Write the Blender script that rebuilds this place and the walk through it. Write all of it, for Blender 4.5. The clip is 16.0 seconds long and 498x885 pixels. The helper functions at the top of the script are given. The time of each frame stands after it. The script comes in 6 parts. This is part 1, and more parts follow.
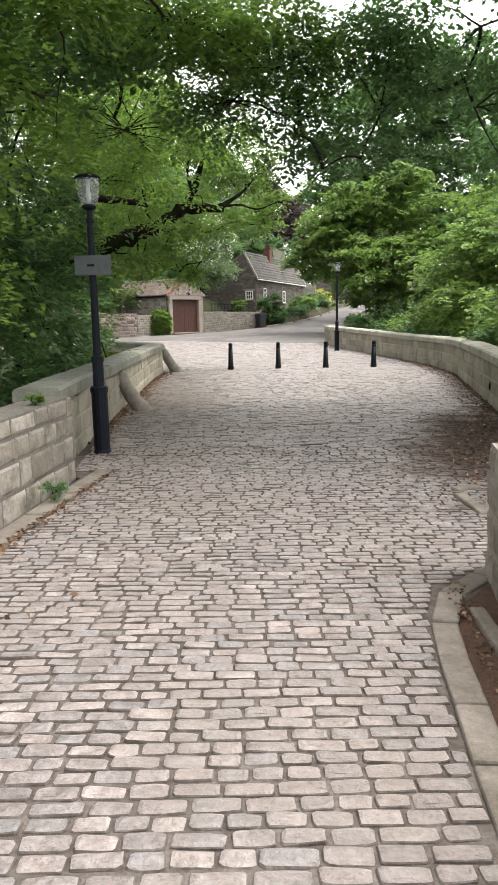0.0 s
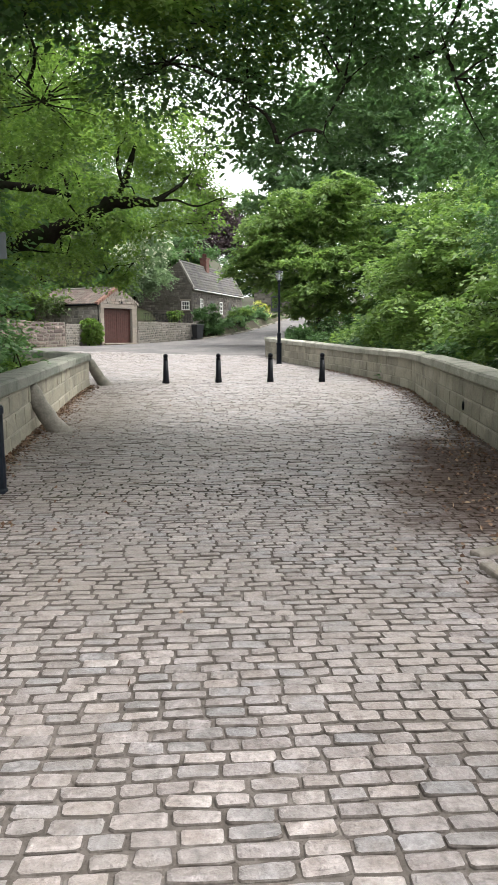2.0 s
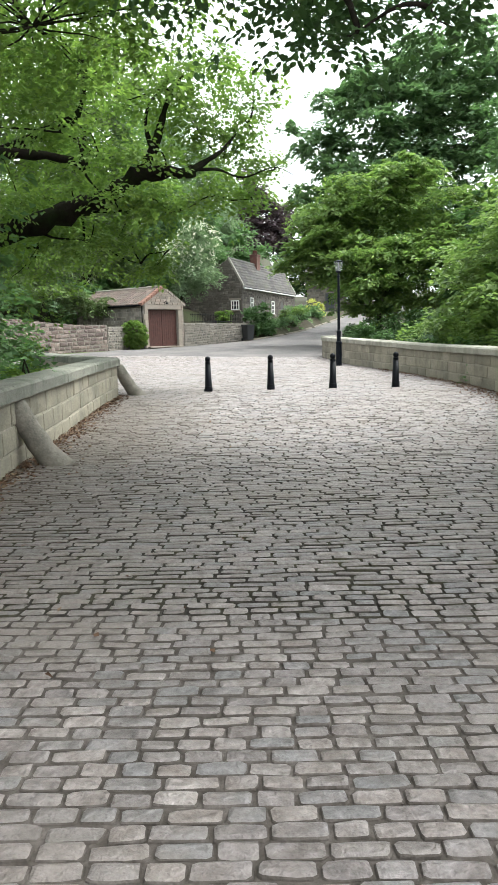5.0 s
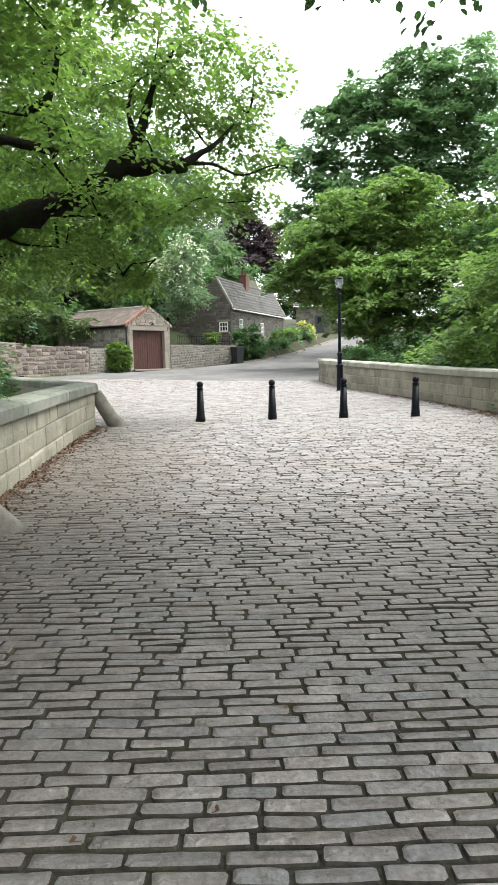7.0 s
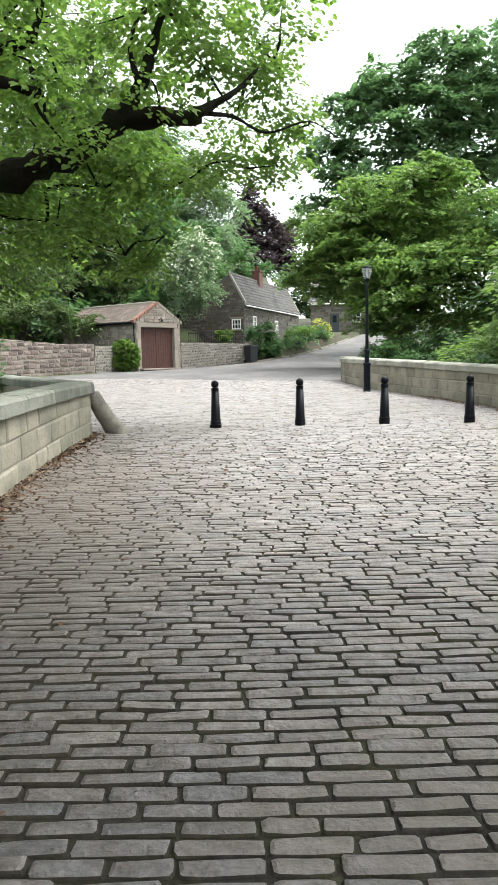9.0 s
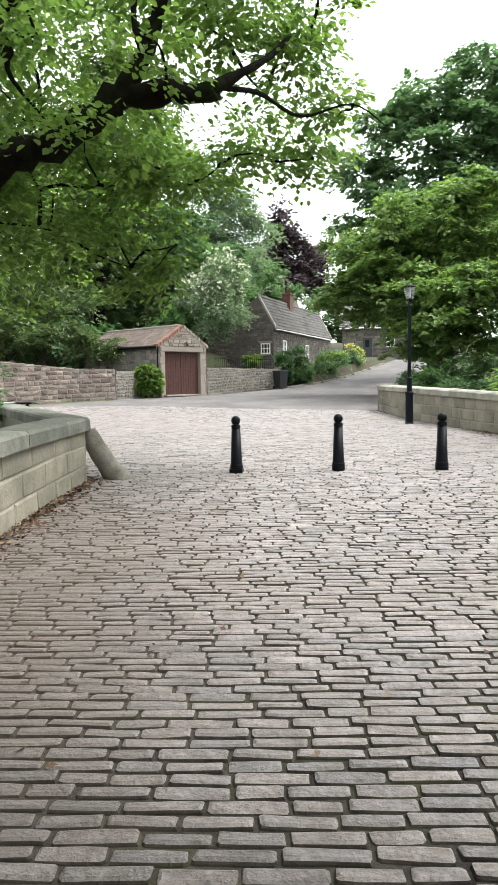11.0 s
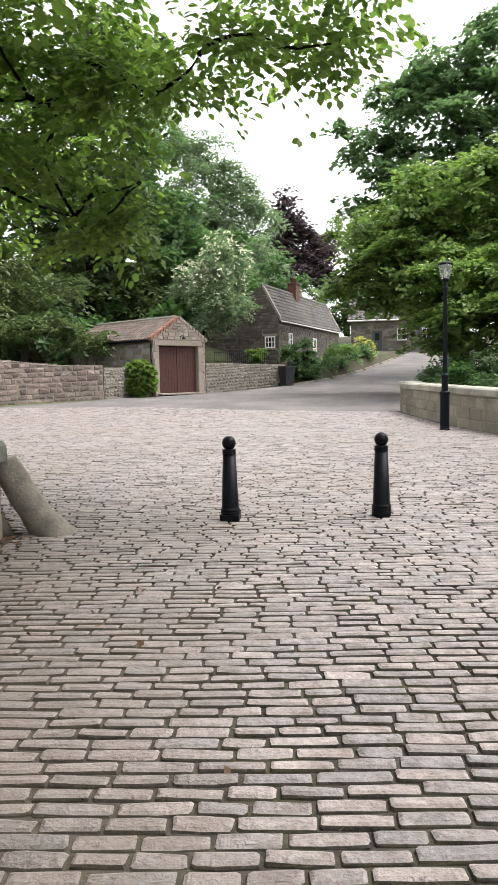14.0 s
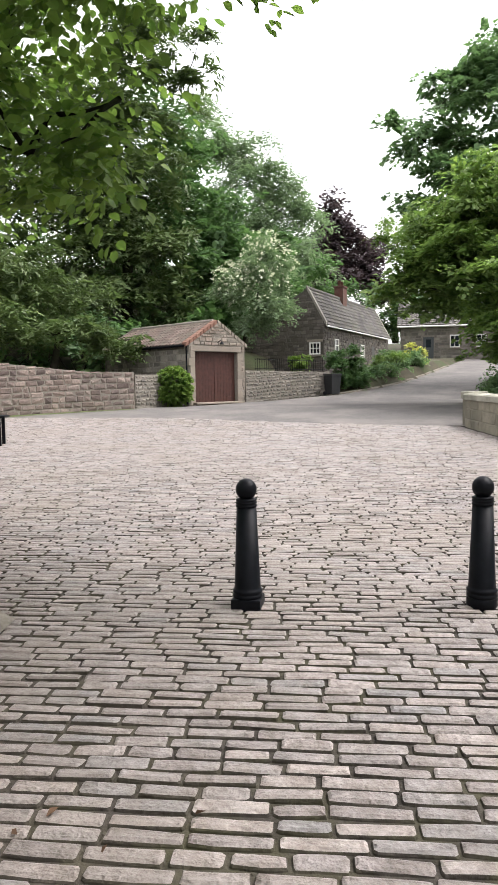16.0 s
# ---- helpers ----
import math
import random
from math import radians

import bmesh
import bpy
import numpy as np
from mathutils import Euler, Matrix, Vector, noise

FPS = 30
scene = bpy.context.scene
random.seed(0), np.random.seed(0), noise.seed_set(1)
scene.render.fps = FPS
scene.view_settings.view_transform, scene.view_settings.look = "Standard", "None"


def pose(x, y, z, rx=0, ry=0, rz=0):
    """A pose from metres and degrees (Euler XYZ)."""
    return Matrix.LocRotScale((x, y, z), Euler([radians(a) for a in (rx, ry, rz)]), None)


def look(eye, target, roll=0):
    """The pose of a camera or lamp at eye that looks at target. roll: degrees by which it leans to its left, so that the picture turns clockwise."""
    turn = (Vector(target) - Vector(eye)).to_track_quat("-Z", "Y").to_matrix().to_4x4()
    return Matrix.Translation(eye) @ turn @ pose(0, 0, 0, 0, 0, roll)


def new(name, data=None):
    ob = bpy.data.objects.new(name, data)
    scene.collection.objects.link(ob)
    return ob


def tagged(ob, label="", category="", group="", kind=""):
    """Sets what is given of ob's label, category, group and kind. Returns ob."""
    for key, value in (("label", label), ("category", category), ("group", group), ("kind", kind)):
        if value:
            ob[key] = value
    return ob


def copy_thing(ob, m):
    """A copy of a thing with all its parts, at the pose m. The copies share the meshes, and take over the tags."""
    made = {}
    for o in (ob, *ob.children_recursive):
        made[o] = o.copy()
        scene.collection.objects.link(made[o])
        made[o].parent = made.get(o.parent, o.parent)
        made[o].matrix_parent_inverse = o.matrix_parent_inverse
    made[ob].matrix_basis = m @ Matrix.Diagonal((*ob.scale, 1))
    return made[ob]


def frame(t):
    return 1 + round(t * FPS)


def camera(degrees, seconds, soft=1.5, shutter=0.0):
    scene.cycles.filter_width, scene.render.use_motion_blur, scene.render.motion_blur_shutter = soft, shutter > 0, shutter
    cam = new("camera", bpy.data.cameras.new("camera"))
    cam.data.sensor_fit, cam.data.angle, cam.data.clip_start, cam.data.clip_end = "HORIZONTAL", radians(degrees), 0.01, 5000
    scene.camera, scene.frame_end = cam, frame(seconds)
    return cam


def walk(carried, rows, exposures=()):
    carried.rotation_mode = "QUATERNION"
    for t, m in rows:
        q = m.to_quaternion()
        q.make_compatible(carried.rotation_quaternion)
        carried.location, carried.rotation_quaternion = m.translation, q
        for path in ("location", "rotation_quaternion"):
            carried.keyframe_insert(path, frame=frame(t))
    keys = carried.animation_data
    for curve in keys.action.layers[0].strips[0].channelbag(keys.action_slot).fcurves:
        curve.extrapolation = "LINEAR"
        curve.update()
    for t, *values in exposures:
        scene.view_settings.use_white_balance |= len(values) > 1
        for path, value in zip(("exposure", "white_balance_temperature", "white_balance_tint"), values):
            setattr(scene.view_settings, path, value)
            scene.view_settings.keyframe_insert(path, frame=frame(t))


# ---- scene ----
cam = camera(38.9, 16.0, soft=1.4)
PATH = [
    (0, (-0.156, 1.106, 1.15), (-0.339, 3.068, 0.803), -1.1),
    (0.5, (-0.24, 1.599, 1.115), (-0.329, 3.569, 0.78), -1.6),
    (1, (-0.34, 2.147, 1.087), (-0.381, 4.12, 0.763), -0.5),
    (1.5, (-0.408, 2.694, 1.063), (-0.412, 4.669, 0.748), -1.0),
    (2, (-0.405, 3.257, 1.032), (-0.405, 5.233, 0.719), -0.2),
    (2.5, (-0.441, 3.86, 1.015), (-0.428, 5.84, 0.73), -0.6),
    (3, (-0.415, 4.474, 0.97), (-0.471, 6.457, 0.723), -0.2),
    (3.5, (-0.454, 4.981, 0.954), (-0.578, 6.963, 0.717), -1.1),
    (4, (-0.465, 5.546, 0.911), (-0.617, 7.523, 0.649), -1.4),
    (6.5, (-0.872, 8.393, 0.907), (-1.001, 10.364, 0.589), -1.1),
    (7, (-1.003, 9.01, 0.888), (-1.11, 10.992, 0.645), -1.3),
    (7.5, (-1.092, 9.582, 0.835), (-1.236, 11.566, 0.623), -1.0),
    (8, (-1.206, 10.082, 0.818), (-1.371, 12.064, 0.604), -0.8),
    (8.5, (-1.311, 10.724, 0.78), (-1.433, 12.708, 0.565), -1.4),
    (9, (-1.375, 11.308, 0.785), (-1.51, 13.289, 0.544), -1.2),
    (9.5, (-1.438, 11.864, 0.801), (-1.567, 13.844, 0.55), -2.4),
    (10, (-1.439, 12.43, 0.847), (-1.616, 14.412, 0.644), -1.4),
    (12.5, (-1.695, 15.206, 0.912), (-1.933, 17.185, 0.749), -1.1),
    (13, (-1.754, 15.802, 0.94), (-1.972, 17.781, 0.753), -1.2),
    (13.5, (-1.769, 16.442, 0.964), (-1.995, 18.419, 0.763), -0.9),
    (14, (-1.824, 17.042, 0.971), (-2.053, 19.02, 0.785), -1.2),
    (14.5, (-1.843, 17.722, 0.969), (-2.082, 19.7, 0.803), -1.3),
    (15, (-1.889, 18.363, 0.973), (-2.16, 20.339, 0.817), -1.2),
    (15.5, (-1.941, 18.933, 0.982), (-2.217, 20.908, 0.824), -1.6),
    (16, (-2.001, 19.541, 0.994), (-2.354, 21.503, 0.832), -0.9),
]
walk(cam, [(t, look(eye, target, roll)) for t, eye, target, roll in PATH], exposures=[(0.0, 0.44, 6600, 11), (3.5, 0.5, 6200, 7), (7.0, 0.62, 6200, 5), (10.0, 0.58, 6200, 6), (12.5, 0.35, 6450, 11), (16.0, 0.29, 6500, 13)])

# ---- light ----
world = bpy.data.worlds.new("overcast_sky")
scene.world = world
world.use_nodes = True
wn = world.node_tree.nodes
wl = world.node_tree.links
sky = wn.new("ShaderNodeTexSky")
sky.sky_type = "NISHITA"
sky.sun_disc = False
sky.sun_elevation, sky.sun_rotation = radians(62), radians(78)
sky.air_density, sky.dust_density, sky.ozone_density = 1.0, 4.0, 1.0
pale = wn.new("ShaderNodeHueSaturation")
pale.inputs["Saturation"].default_value = 0.1
pale.inputs["Value"].default_value = 3.0
wl.new(sky.outputs[0], pale.inputs["Color"])
wl.new(pale.outputs[0], wn["Background"].inputs["Color"])
wn["Background"].inputs["Strength"].default_value = 0.15

sun_lamp = bpy.data.lights.new("sun", "SUN")
sun_lamp.energy, sun_lamp.angle, sun_lamp.color = 1.5, radians(28), (1.0, 0.96, 0.9)
sun = new("sun", sun_lamp)
sun.matrix_world = look((0, 0, 30), (-14, -3, 0))

# ---- helpers of this place ----
R = random.Random(7)
NR = np.random.default_rng(11)


def lerp_table(v, xs, zs):
    return float(np.interp(v, xs, zs))


GY = [-30, 0, 4, 6, 10, 14, 18, 22, 24.3, 29, 36, 40, 44, 47, 50, 53, 56, 62, 68, 75, 85, 130]
GZ = [-.45, -.5, -.56, -.61, -.69, -.69, -.64, -.54, -.5, -.46, -.42, -.28, -.02, .12, .13, .22, .45, .92, 1.42, 2.05, 3.1, 7.0]


def deck(x, y):
    """Height of the walked ground."""
    return lerp_table(y, GY, GZ)


def mesh_object(name, verts, faces, material, parent=None, smooth=False, mats=None, face_mats=None):
    me = bpy.data.meshes.new(name)
    me.from_pydata(verts, [], faces)
    for m in (mats or [material]):
        me.materials.append(m)
    if face_mats is not None:
        me.polygons.foreach_set("material_index", face_mats)
    if smooth:
        me.polygons.foreach_set("use_smooth", [True] * len(me.polygons))
    me.update()
    ob = new(name, me)
    if parent is not None:
        ob.parent = parent
    return ob


def part(name, bm, material, parent=None, label="", smooth=False):
    bmesh.ops.recalc_face_normals(bm, faces=bm.faces[:])
    me = bpy.data.meshes.new(name)
    bm.to_mesh(me)
    bm.free()
    me.materials.append(material)
    if smooth:
        for p in me.polygons:
            p.use_smooth = True
    ob = new(name, me)
    if parent is not None:
        ob.parent = parent
    if label:
        tagged(ob, label)
    return ob


def box(bm, cx, cy, cz, sx, sy, sz, bevel=0.0, turn=0.0):
    m = Matrix.Translation((cx, cy, cz)) @ Matrix.Rotation(turn, 4, "Z") @ Matrix.Diagonal((sx, sy, sz, 1))
    made = bmesh.ops.create_cube(bm, size=1, matrix=m)
    if bevel:
        es = {e for v in made["verts"] for e in v.link_edges}
        bmesh.ops.bevel(bm, geom=list(es), offset=bevel, segments=2, affect="EDGES", profile=0.5)
    return bm


def lathe(bm, profile, segs=20, at=(0, 0, 0), m=None):
    """A turned body: profile is a list of (radius, height)."""
    m = m or Matrix.Translation(at)
    rings = []
    for r, z in profile:
        rings.append([bm.verts.new(m @ Vector((r * math.cos(a), r * math.sin(a), z)))
                      for a in [2 * math.pi * k / segs for k in range(segs)]])
    for a, b in zip(rings, rings[1:]):
        for k in range(segs):
            bm.faces.new((a[k], a[(k + 1) % segs], b[(k + 1) % segs], b[k]))
    bm.faces.new(rings[0][::-1])
    bm.faces.new(rings[-1])
    return bm


def tube(bm, pts, radii, segs=7):
    """A bent, tapered round limb."""
    rings = []
    for i, p in enumerate(pts):
        p = Vector(p)
        d = (Vector(pts[min(i + 1, len(pts) - 1)]) - Vector(pts[max(i - 1, 0)])).normalized()
        side = d.cross(Vector((0.31, 0.12, 0.94)))
        if side.length < 1e-3:
            side = d.cross(Vector((1, 0, 0)))
        side.normalize()
        up = side.cross(d)
        rings.append([bm.verts.new(p + radii[i] * (math.cos(a) * side + math.sin(a) * up))
                      for a in [2 * math.pi * k / segs for k in range(segs)]])
    for a, b in zip(rings, rings[1:]):
        for k in range(segs):
            bm.faces.new((a[k], a[(k + 1) % segs], b[(k + 1) % segs], b[k]))
    bm.faces.new(rings[0][::-1])
    bm.faces.new(rings[-1])
    return bm


# ---- materials ----
def material(name, rough=0.8, metal=0.0, spec=0.4):
    m = bpy.data.materials.new(name)
    m.use_nodes = True
    b = m.node_tree.nodes["Principled BSDF"]
    b.inputs["Roughness"].default_value = rough
    b.inputs["Metallic"].default_value = metal
    b.inputs["Specular IOR Level"].default_value = spec
    return m, m.node_tree.nodes, m.node_tree.links, b


def ramp(nodes, stops):
    r = nodes.new("ShaderNodeValToRGB")
    while len(r.color_ramp.elements) < len(stops):
        r.color_ramp.elements.new(0.5)
    for e, (p, c) in zip(r.color_ramp.elements, stops):
        e.position, e.color = p, (*c, 1)
    return r


def mixed(nodes, links, a, b, fac, mode="MIX"):
    n = nodes.new("ShaderNodeMix")
    n.data_type, n.blend_type = "RGBA", mode
    for sock, v in ((n.inputs[6], a), (n.inputs[7], b), (n.inputs[0], fac)):
        if isinstance(v, bpy.types.NodeSocket):
            links.new(v, sock)
        elif isinstance(v, (int, float)):
            sock.default_value = v
        else:
            sock.default_value = (*v, 1)
    return n.outputs[2]


def noise_node(nodes, links, scale, detail=4, rough=0.6, vec=None):
    n = nodes.new("ShaderNodeTexNoise")
    n.inputs["Scale"].default_value, n.inputs["Detail"].default_value, n.inputs["Roughness"].default_value = scale, detail, rough
    if vec is not None:
        links.new(vec, n.inputs["Vector"])
    return n


def world_vec(nodes):
    return nodes.new("ShaderNodeNewGeometry").outputs["Position"]


SOIL = (0.055, 0.036, 0.027)


def stone_material(name, stops, patch=None, patch_scale=0.6, grain=30, bump=0.3, rough=0.85, per_piece=True, spread=0.25, patch_amount=(0.45, 0.7), island=True, spec=0.3, soil_and_shade=False, mottle=0.72):
    """Stone: a tone per piece, a fine grain, and stains of a larger size."""
    m, n, l, b = material(name, rough, 0, spec)
    pos = world_vec(n)
    fine = noise_node(n, l, grain, 5, 0.7, pos)
    mid = noise_node(n, l, grain * 0.22, 4, 0.6, pos)
    if per_piece:
        piece = n.new("ShaderNodeNewGeometry").outputs["Random Per Island"] if island else n.new("ShaderNodeObjectInfo").outputs["Random"]
        add = n.new("ShaderNodeMath")
        add.operation = "MULTIPLY_ADD"
        l.new(piece, add.inputs[0])
        add.inputs[1].default_value = 1 - spread
        sc = n.new("ShaderNodeMath")
        sc.operation = "MULTIPLY"
        l.new(mid.outputs[0], sc.inputs[0])
        sc.inputs[1].default_value = spread
        l.new(sc.outputs[0], add.inputs[2])
        fac = add.outputs[0]
    else:
        fac = mid.outputs[0]
    r = ramp(n, stops)
    l.new(fac, r.inputs[0])
    col = r.outputs[0]
    gr = ramp(n, [(0.3, (mottle, mottle, mottle)), (0.7, (1.1, 1.1, 1.1))])
    l.new(fine.outputs[0], gr.inputs[0])
    col = mixed(n, l, col, gr.outputs[0], 1.0, "MULTIPLY")
    if soil_and_shade:
        blotch = ramp(n, [(0.36, (0.74, 0.71, 0.68)), (0.6, (1.06, 1.06, 1.06))])
        l.new(mid.outputs[0], blotch.inputs[0])
        col = mixed(n, l, col, blotch.outputs[0], 1.0, "MULTIPLY")
    if patch:
        st = noise_node(n, l, patch_scale, 6, 0.65, pos)
        sr = ramp(n, [(patch_amount[0], (0, 0, 0)), (patch_amount[1], (1, 1, 1))])
        l.new(st.outputs[0], sr.inputs[0])
        col = mixed(n, l, col, patch, sr.outputs[0])
    if soil_and_shade:
        # trodden soil washed over the setts beside the parapet
        mp = n.new("ShaderNodeMapping")
        mp.vector_type = "TEXTURE"
        mp.inputs["Location"].default_value = (2.25, 11.7, -0.6)
        mp.inputs["Rotation"].default_value = (0, 0, radians(-13))
        mp.inputs["Scale"].default_value = (0.95, 3.9, 4)
        l.new(pos, mp.inputs["Vector"])
        ln = n.new("ShaderNodeVectorMath")
        ln.operation = "LENGTH"
        l.new(mp.outputs[0], ln.inputs[0])
        rag = noise_node(n, l, 1.3, 6, 0.7, pos)
        ad = n.new("ShaderNodeMath")
        ad.operation = "MULTIPLY_ADD"
        l.new(rag.outputs[0], ad.inputs[0])
        ad.inputs[1].default_value = 2.1
        l.new(ln.outputs["Value"], ad.inputs[2])
        sr2 = ramp(n, [(0.0, (0.9, 0.9, 0.9)), (0.62, (0.85, 0.85, 0.85)), (0.9, (0, 0, 0))])
        dv = n.new("ShaderNodeMath")
        dv.operation = "DIVIDE"
        l.new(ad.outputs[0], dv.inputs[0])
        dv.inputs[1].default_value = 2.5
        l.new(dv.outputs[0], sr2.inputs[0])
        col = mixed(n, l, col, SOIL, sr2.outputs[0])
        # leaf-mould brown along the left parapet, darkened to paint in the trees' shade
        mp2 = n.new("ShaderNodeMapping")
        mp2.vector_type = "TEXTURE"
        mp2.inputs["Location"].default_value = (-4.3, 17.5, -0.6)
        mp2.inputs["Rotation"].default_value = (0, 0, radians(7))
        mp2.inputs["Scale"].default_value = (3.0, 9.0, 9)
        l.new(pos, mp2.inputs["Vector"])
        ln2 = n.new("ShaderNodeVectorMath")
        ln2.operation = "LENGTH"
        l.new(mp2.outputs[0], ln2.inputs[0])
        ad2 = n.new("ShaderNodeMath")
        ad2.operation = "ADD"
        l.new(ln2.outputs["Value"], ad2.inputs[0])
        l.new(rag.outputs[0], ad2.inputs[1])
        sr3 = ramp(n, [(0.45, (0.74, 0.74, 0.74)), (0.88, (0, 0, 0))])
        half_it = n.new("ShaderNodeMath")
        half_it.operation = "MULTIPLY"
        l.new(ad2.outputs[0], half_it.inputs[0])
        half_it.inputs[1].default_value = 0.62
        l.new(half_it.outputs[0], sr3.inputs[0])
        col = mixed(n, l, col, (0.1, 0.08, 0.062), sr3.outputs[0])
        for socket, clean, soiled in (("Roughness", rough, 0.97), ("Specular IOR Level", spec, 0.02)):
            mr = n.new("ShaderNodeMapRange")
            mr.inputs["To Min"].default_value, mr.inputs["To Max"].default_value = clean, soiled
            l.new(sr2.outputs[0], mr.inputs["Value"])
            l.new(mr.outputs[0], b.inputs[socket])
    l.new(col, b.inputs["Base Color"])
    bp = n.new("ShaderNodeBump")
    bp.inputs["Strength"].default_value, bp.inputs["Distance"].default_value = bump, 0.02
    l.new(fine.outputs[0], bp.inputs["Height"])
    bp2 = n.new("ShaderNodeBump")
    bp2.inputs["Strength"].default_value, bp2.inputs["Distance"].default_value = bump * 0.8, 0.05
    l.new(mid.outputs[0], bp2.inputs["Height"])
    l.new(bp.outputs[0], bp2.inputs["Normal"])
    l.new(bp2.outputs[0], b.inputs["Normal"])
    return m


def plain_material(name, color, rough=0.6, metal=0.0, spec=0.4, vary=0.15, scale=12, bump=0.1):
    m, n, l, b = material(name, rough, metal, spec)
    pos = world_vec(n)
    t = noise_node(n, l, scale, 4, 0.6, pos)
    lo, hi = [c * (1 - vary) for c in color], [min(1, c * (1 + vary)) for c in color]
    r = ramp(n, [(0.3, lo), (0.7, hi)])
    l.new(t.outputs[0], r.inputs[0])
    l.new(r.outputs[0], b.inputs["Base Color"])
    bp = n.new("ShaderNodeBump")
    bp.inputs["Strength"].default_value, bp.inputs["Distance"].default_value = bump, 0.01
    l.new(t.outputs[0], bp.inputs["Height"])
    l.new(bp.outputs[0], b.inputs["Normal"])
    return m


def leaf_material(name, dark, light, through_light=0.35, patch=None):
    m, n, l, b = material(name, 0.55, 0, 0.3)
    piece = n.new("ShaderNodeNewGeometry").outputs["Random Per Island"]
    r = ramp(n, [(0.0, dark), (0.65, [(a + c) / 2 for a, c in zip(dark, light)]), (1.0, light)])
    big = noise_node(n, l, 1.1, 3, 0.7, world_vec(n))
    add = n.new("ShaderNodeMath")
    add.operation = "MULTIPLY_ADD"
    l.new(piece, add.inputs[0])
    add.inputs[1].default_value = 0.4
    sc = n.new("ShaderNodeMath")
    sc.operation = "MULTIPLY"
    l.new(big.outputs[0], sc.inputs[0])
    sc.inputs[1].default_value = 0.7
    l.new(sc.outputs[0], add.inputs[2])
    l.new(add.outputs[0], r.inputs[0])
    l.new(r.outputs[0], b.inputs["Base Color"])
    tr = n.new("ShaderNodeBsdfTranslucent")
    bright = mixed(n, l, r.outputs[0], (1.85, 2.0, 1.5), 1.0, "MULTIPLY")
    l.new(bright, tr.inputs["Color"])
    mx = n.new("ShaderNodeMixShader")
    mx.inputs[0].default_value = through_light
    l.new(b.outputs[0], mx.inputs[1])
    l.new(tr.outputs[0], mx.inputs[2])
    l.new(mx.outputs[0], n["Material Output"].inputs["Surface"])
    return m


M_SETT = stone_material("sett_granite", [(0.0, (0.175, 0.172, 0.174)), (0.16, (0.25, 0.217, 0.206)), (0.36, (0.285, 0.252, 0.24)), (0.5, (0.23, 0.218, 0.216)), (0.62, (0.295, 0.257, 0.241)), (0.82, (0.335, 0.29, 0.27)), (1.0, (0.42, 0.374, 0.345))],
                        patch=(0.21, 0.178, 0.155), patch_scale=0.5, grain=34, bump=0.85, rough=0.4, spec=0.45, soil_and_shade=True, mottle=0.56)
M_SETT_ONE = stone_material("sett_granite_near", [(0.0, (0.175, 0.172, 0.174)), (0.16, (0.25, 0.217, 0.206)), (0.36, (0.285, 0.252, 0.24)), (0.5, (0.23, 0.218, 0.216)), (0.62, (0.295, 0.257, 0.241)), (0.82, (0.335, 0.29, 0.27)), (1.0, (0.42, 0.374, 0.345))],
                            patch=(0.21, 0.178, 0.155), patch_scale=0.5, grain=34, bump=0.75, rough=0.4, island=False, spec=0.45, soil_and_shade=True, mottle=0.56)
# joint fill; on the sett flanks the same colour also stands in for shade
M_JOINT = stone_material("joint_grit_and_shade", [(0.2, (0.03, 0.026, 0.022)), (0.8, (0.07, 0.06, 0.05))], patch=(0.06, 0.056, 0.03), patch_scale=3.2, grain=60, bump=0.5, rough=0.95, per_piece=False, soil_and_shade=True)
M_JOINTSAND = stone_material("joint_sand_and_shade", [(0.2, (0.085, 0.073, 0.064)), (0.8, (0.165, 0.142, 0.125))], patch=(0.065, 0.055, 0.046), patch_scale=1.6, grain=60, bump=0.5, rough=0.95, per_piece=False, soil_and_shade=True)
M_ASHLAR = stone_material("parapet_sandstone", [(0.0, (0.21, 0.192, 0.145)), (0.5, (0.285, 0.258, 0.196)), (1.0, (0.36, 0.325, 0.25))],
                          patch=(0.14, 0.13, 0.1), patch_scale=1.1, grain=35, bump=0.35, island=False)
M_COPING = stone_material("coping_sandstone", [(0.0, (0.15, 0.15, 0.125)), (1.0, (0.25, 0.245, 0.205))], patch=(0.08, 0.09, 0.066), patch_scale=1.6, grain=35, bump=0.4, island=False)
M_COPINGPALE = stone_material("pale_coping_sandstone", [(0.0, (0.27, 0.26, 0.21)), (1.0, (0.42, 0.4, 0.33))], patch=(0.17, 0.17, 0.13), patch_scale=1.4, grain=35, bump=0.4, island=False)
M_OLDSTONE = stone_material("old_pale_stone", [(0.0, (0.15, 0.135, 0.11)), (0.5, (0.24, 0.215, 0.18)), (1.0, (0.36, 0.33, 0.28))], patch=(0.1, 0.085, 0.06), patch_scale=3.5, grain=25, bump=0.6, island=False)
M_MORTAR = plain_material("mortar", (0.3, 0.27, 0.22), 0.95, vary=0.25, scale=18, bump=0.4)
M_JOINTDARK = plain_material("crumbled_mortar", (0.11, 0.1, 0.085), 0.95, vary=0.35, scale=25, bump=0.5)
M_HOUSEMORTAR = plain_material("sooty_mortar", (0.09, 0.08, 0.068), 0.95, vary=0.3, scale=10, bump=0.5)
M_DARKMORTAR = plain_material("dark_mortar", (0.2, 0.18, 0.15), 0.95, vary=0.25, scale=18, bump=0.4)
M_REDSTONE = stone_material("reddish_sandstone", [(0.0, (0.05, 0.042, 0.04)), (0.25, (0.12, 0.09, 0.078)), (0.6, (0.215, 0.165, 0.14)), (1.0, (0.36, 0.29, 0.25))], patch=(0.12, 0.095, 0.085), patch_scale=1.3, grain=20, bump=0.6, island=False)
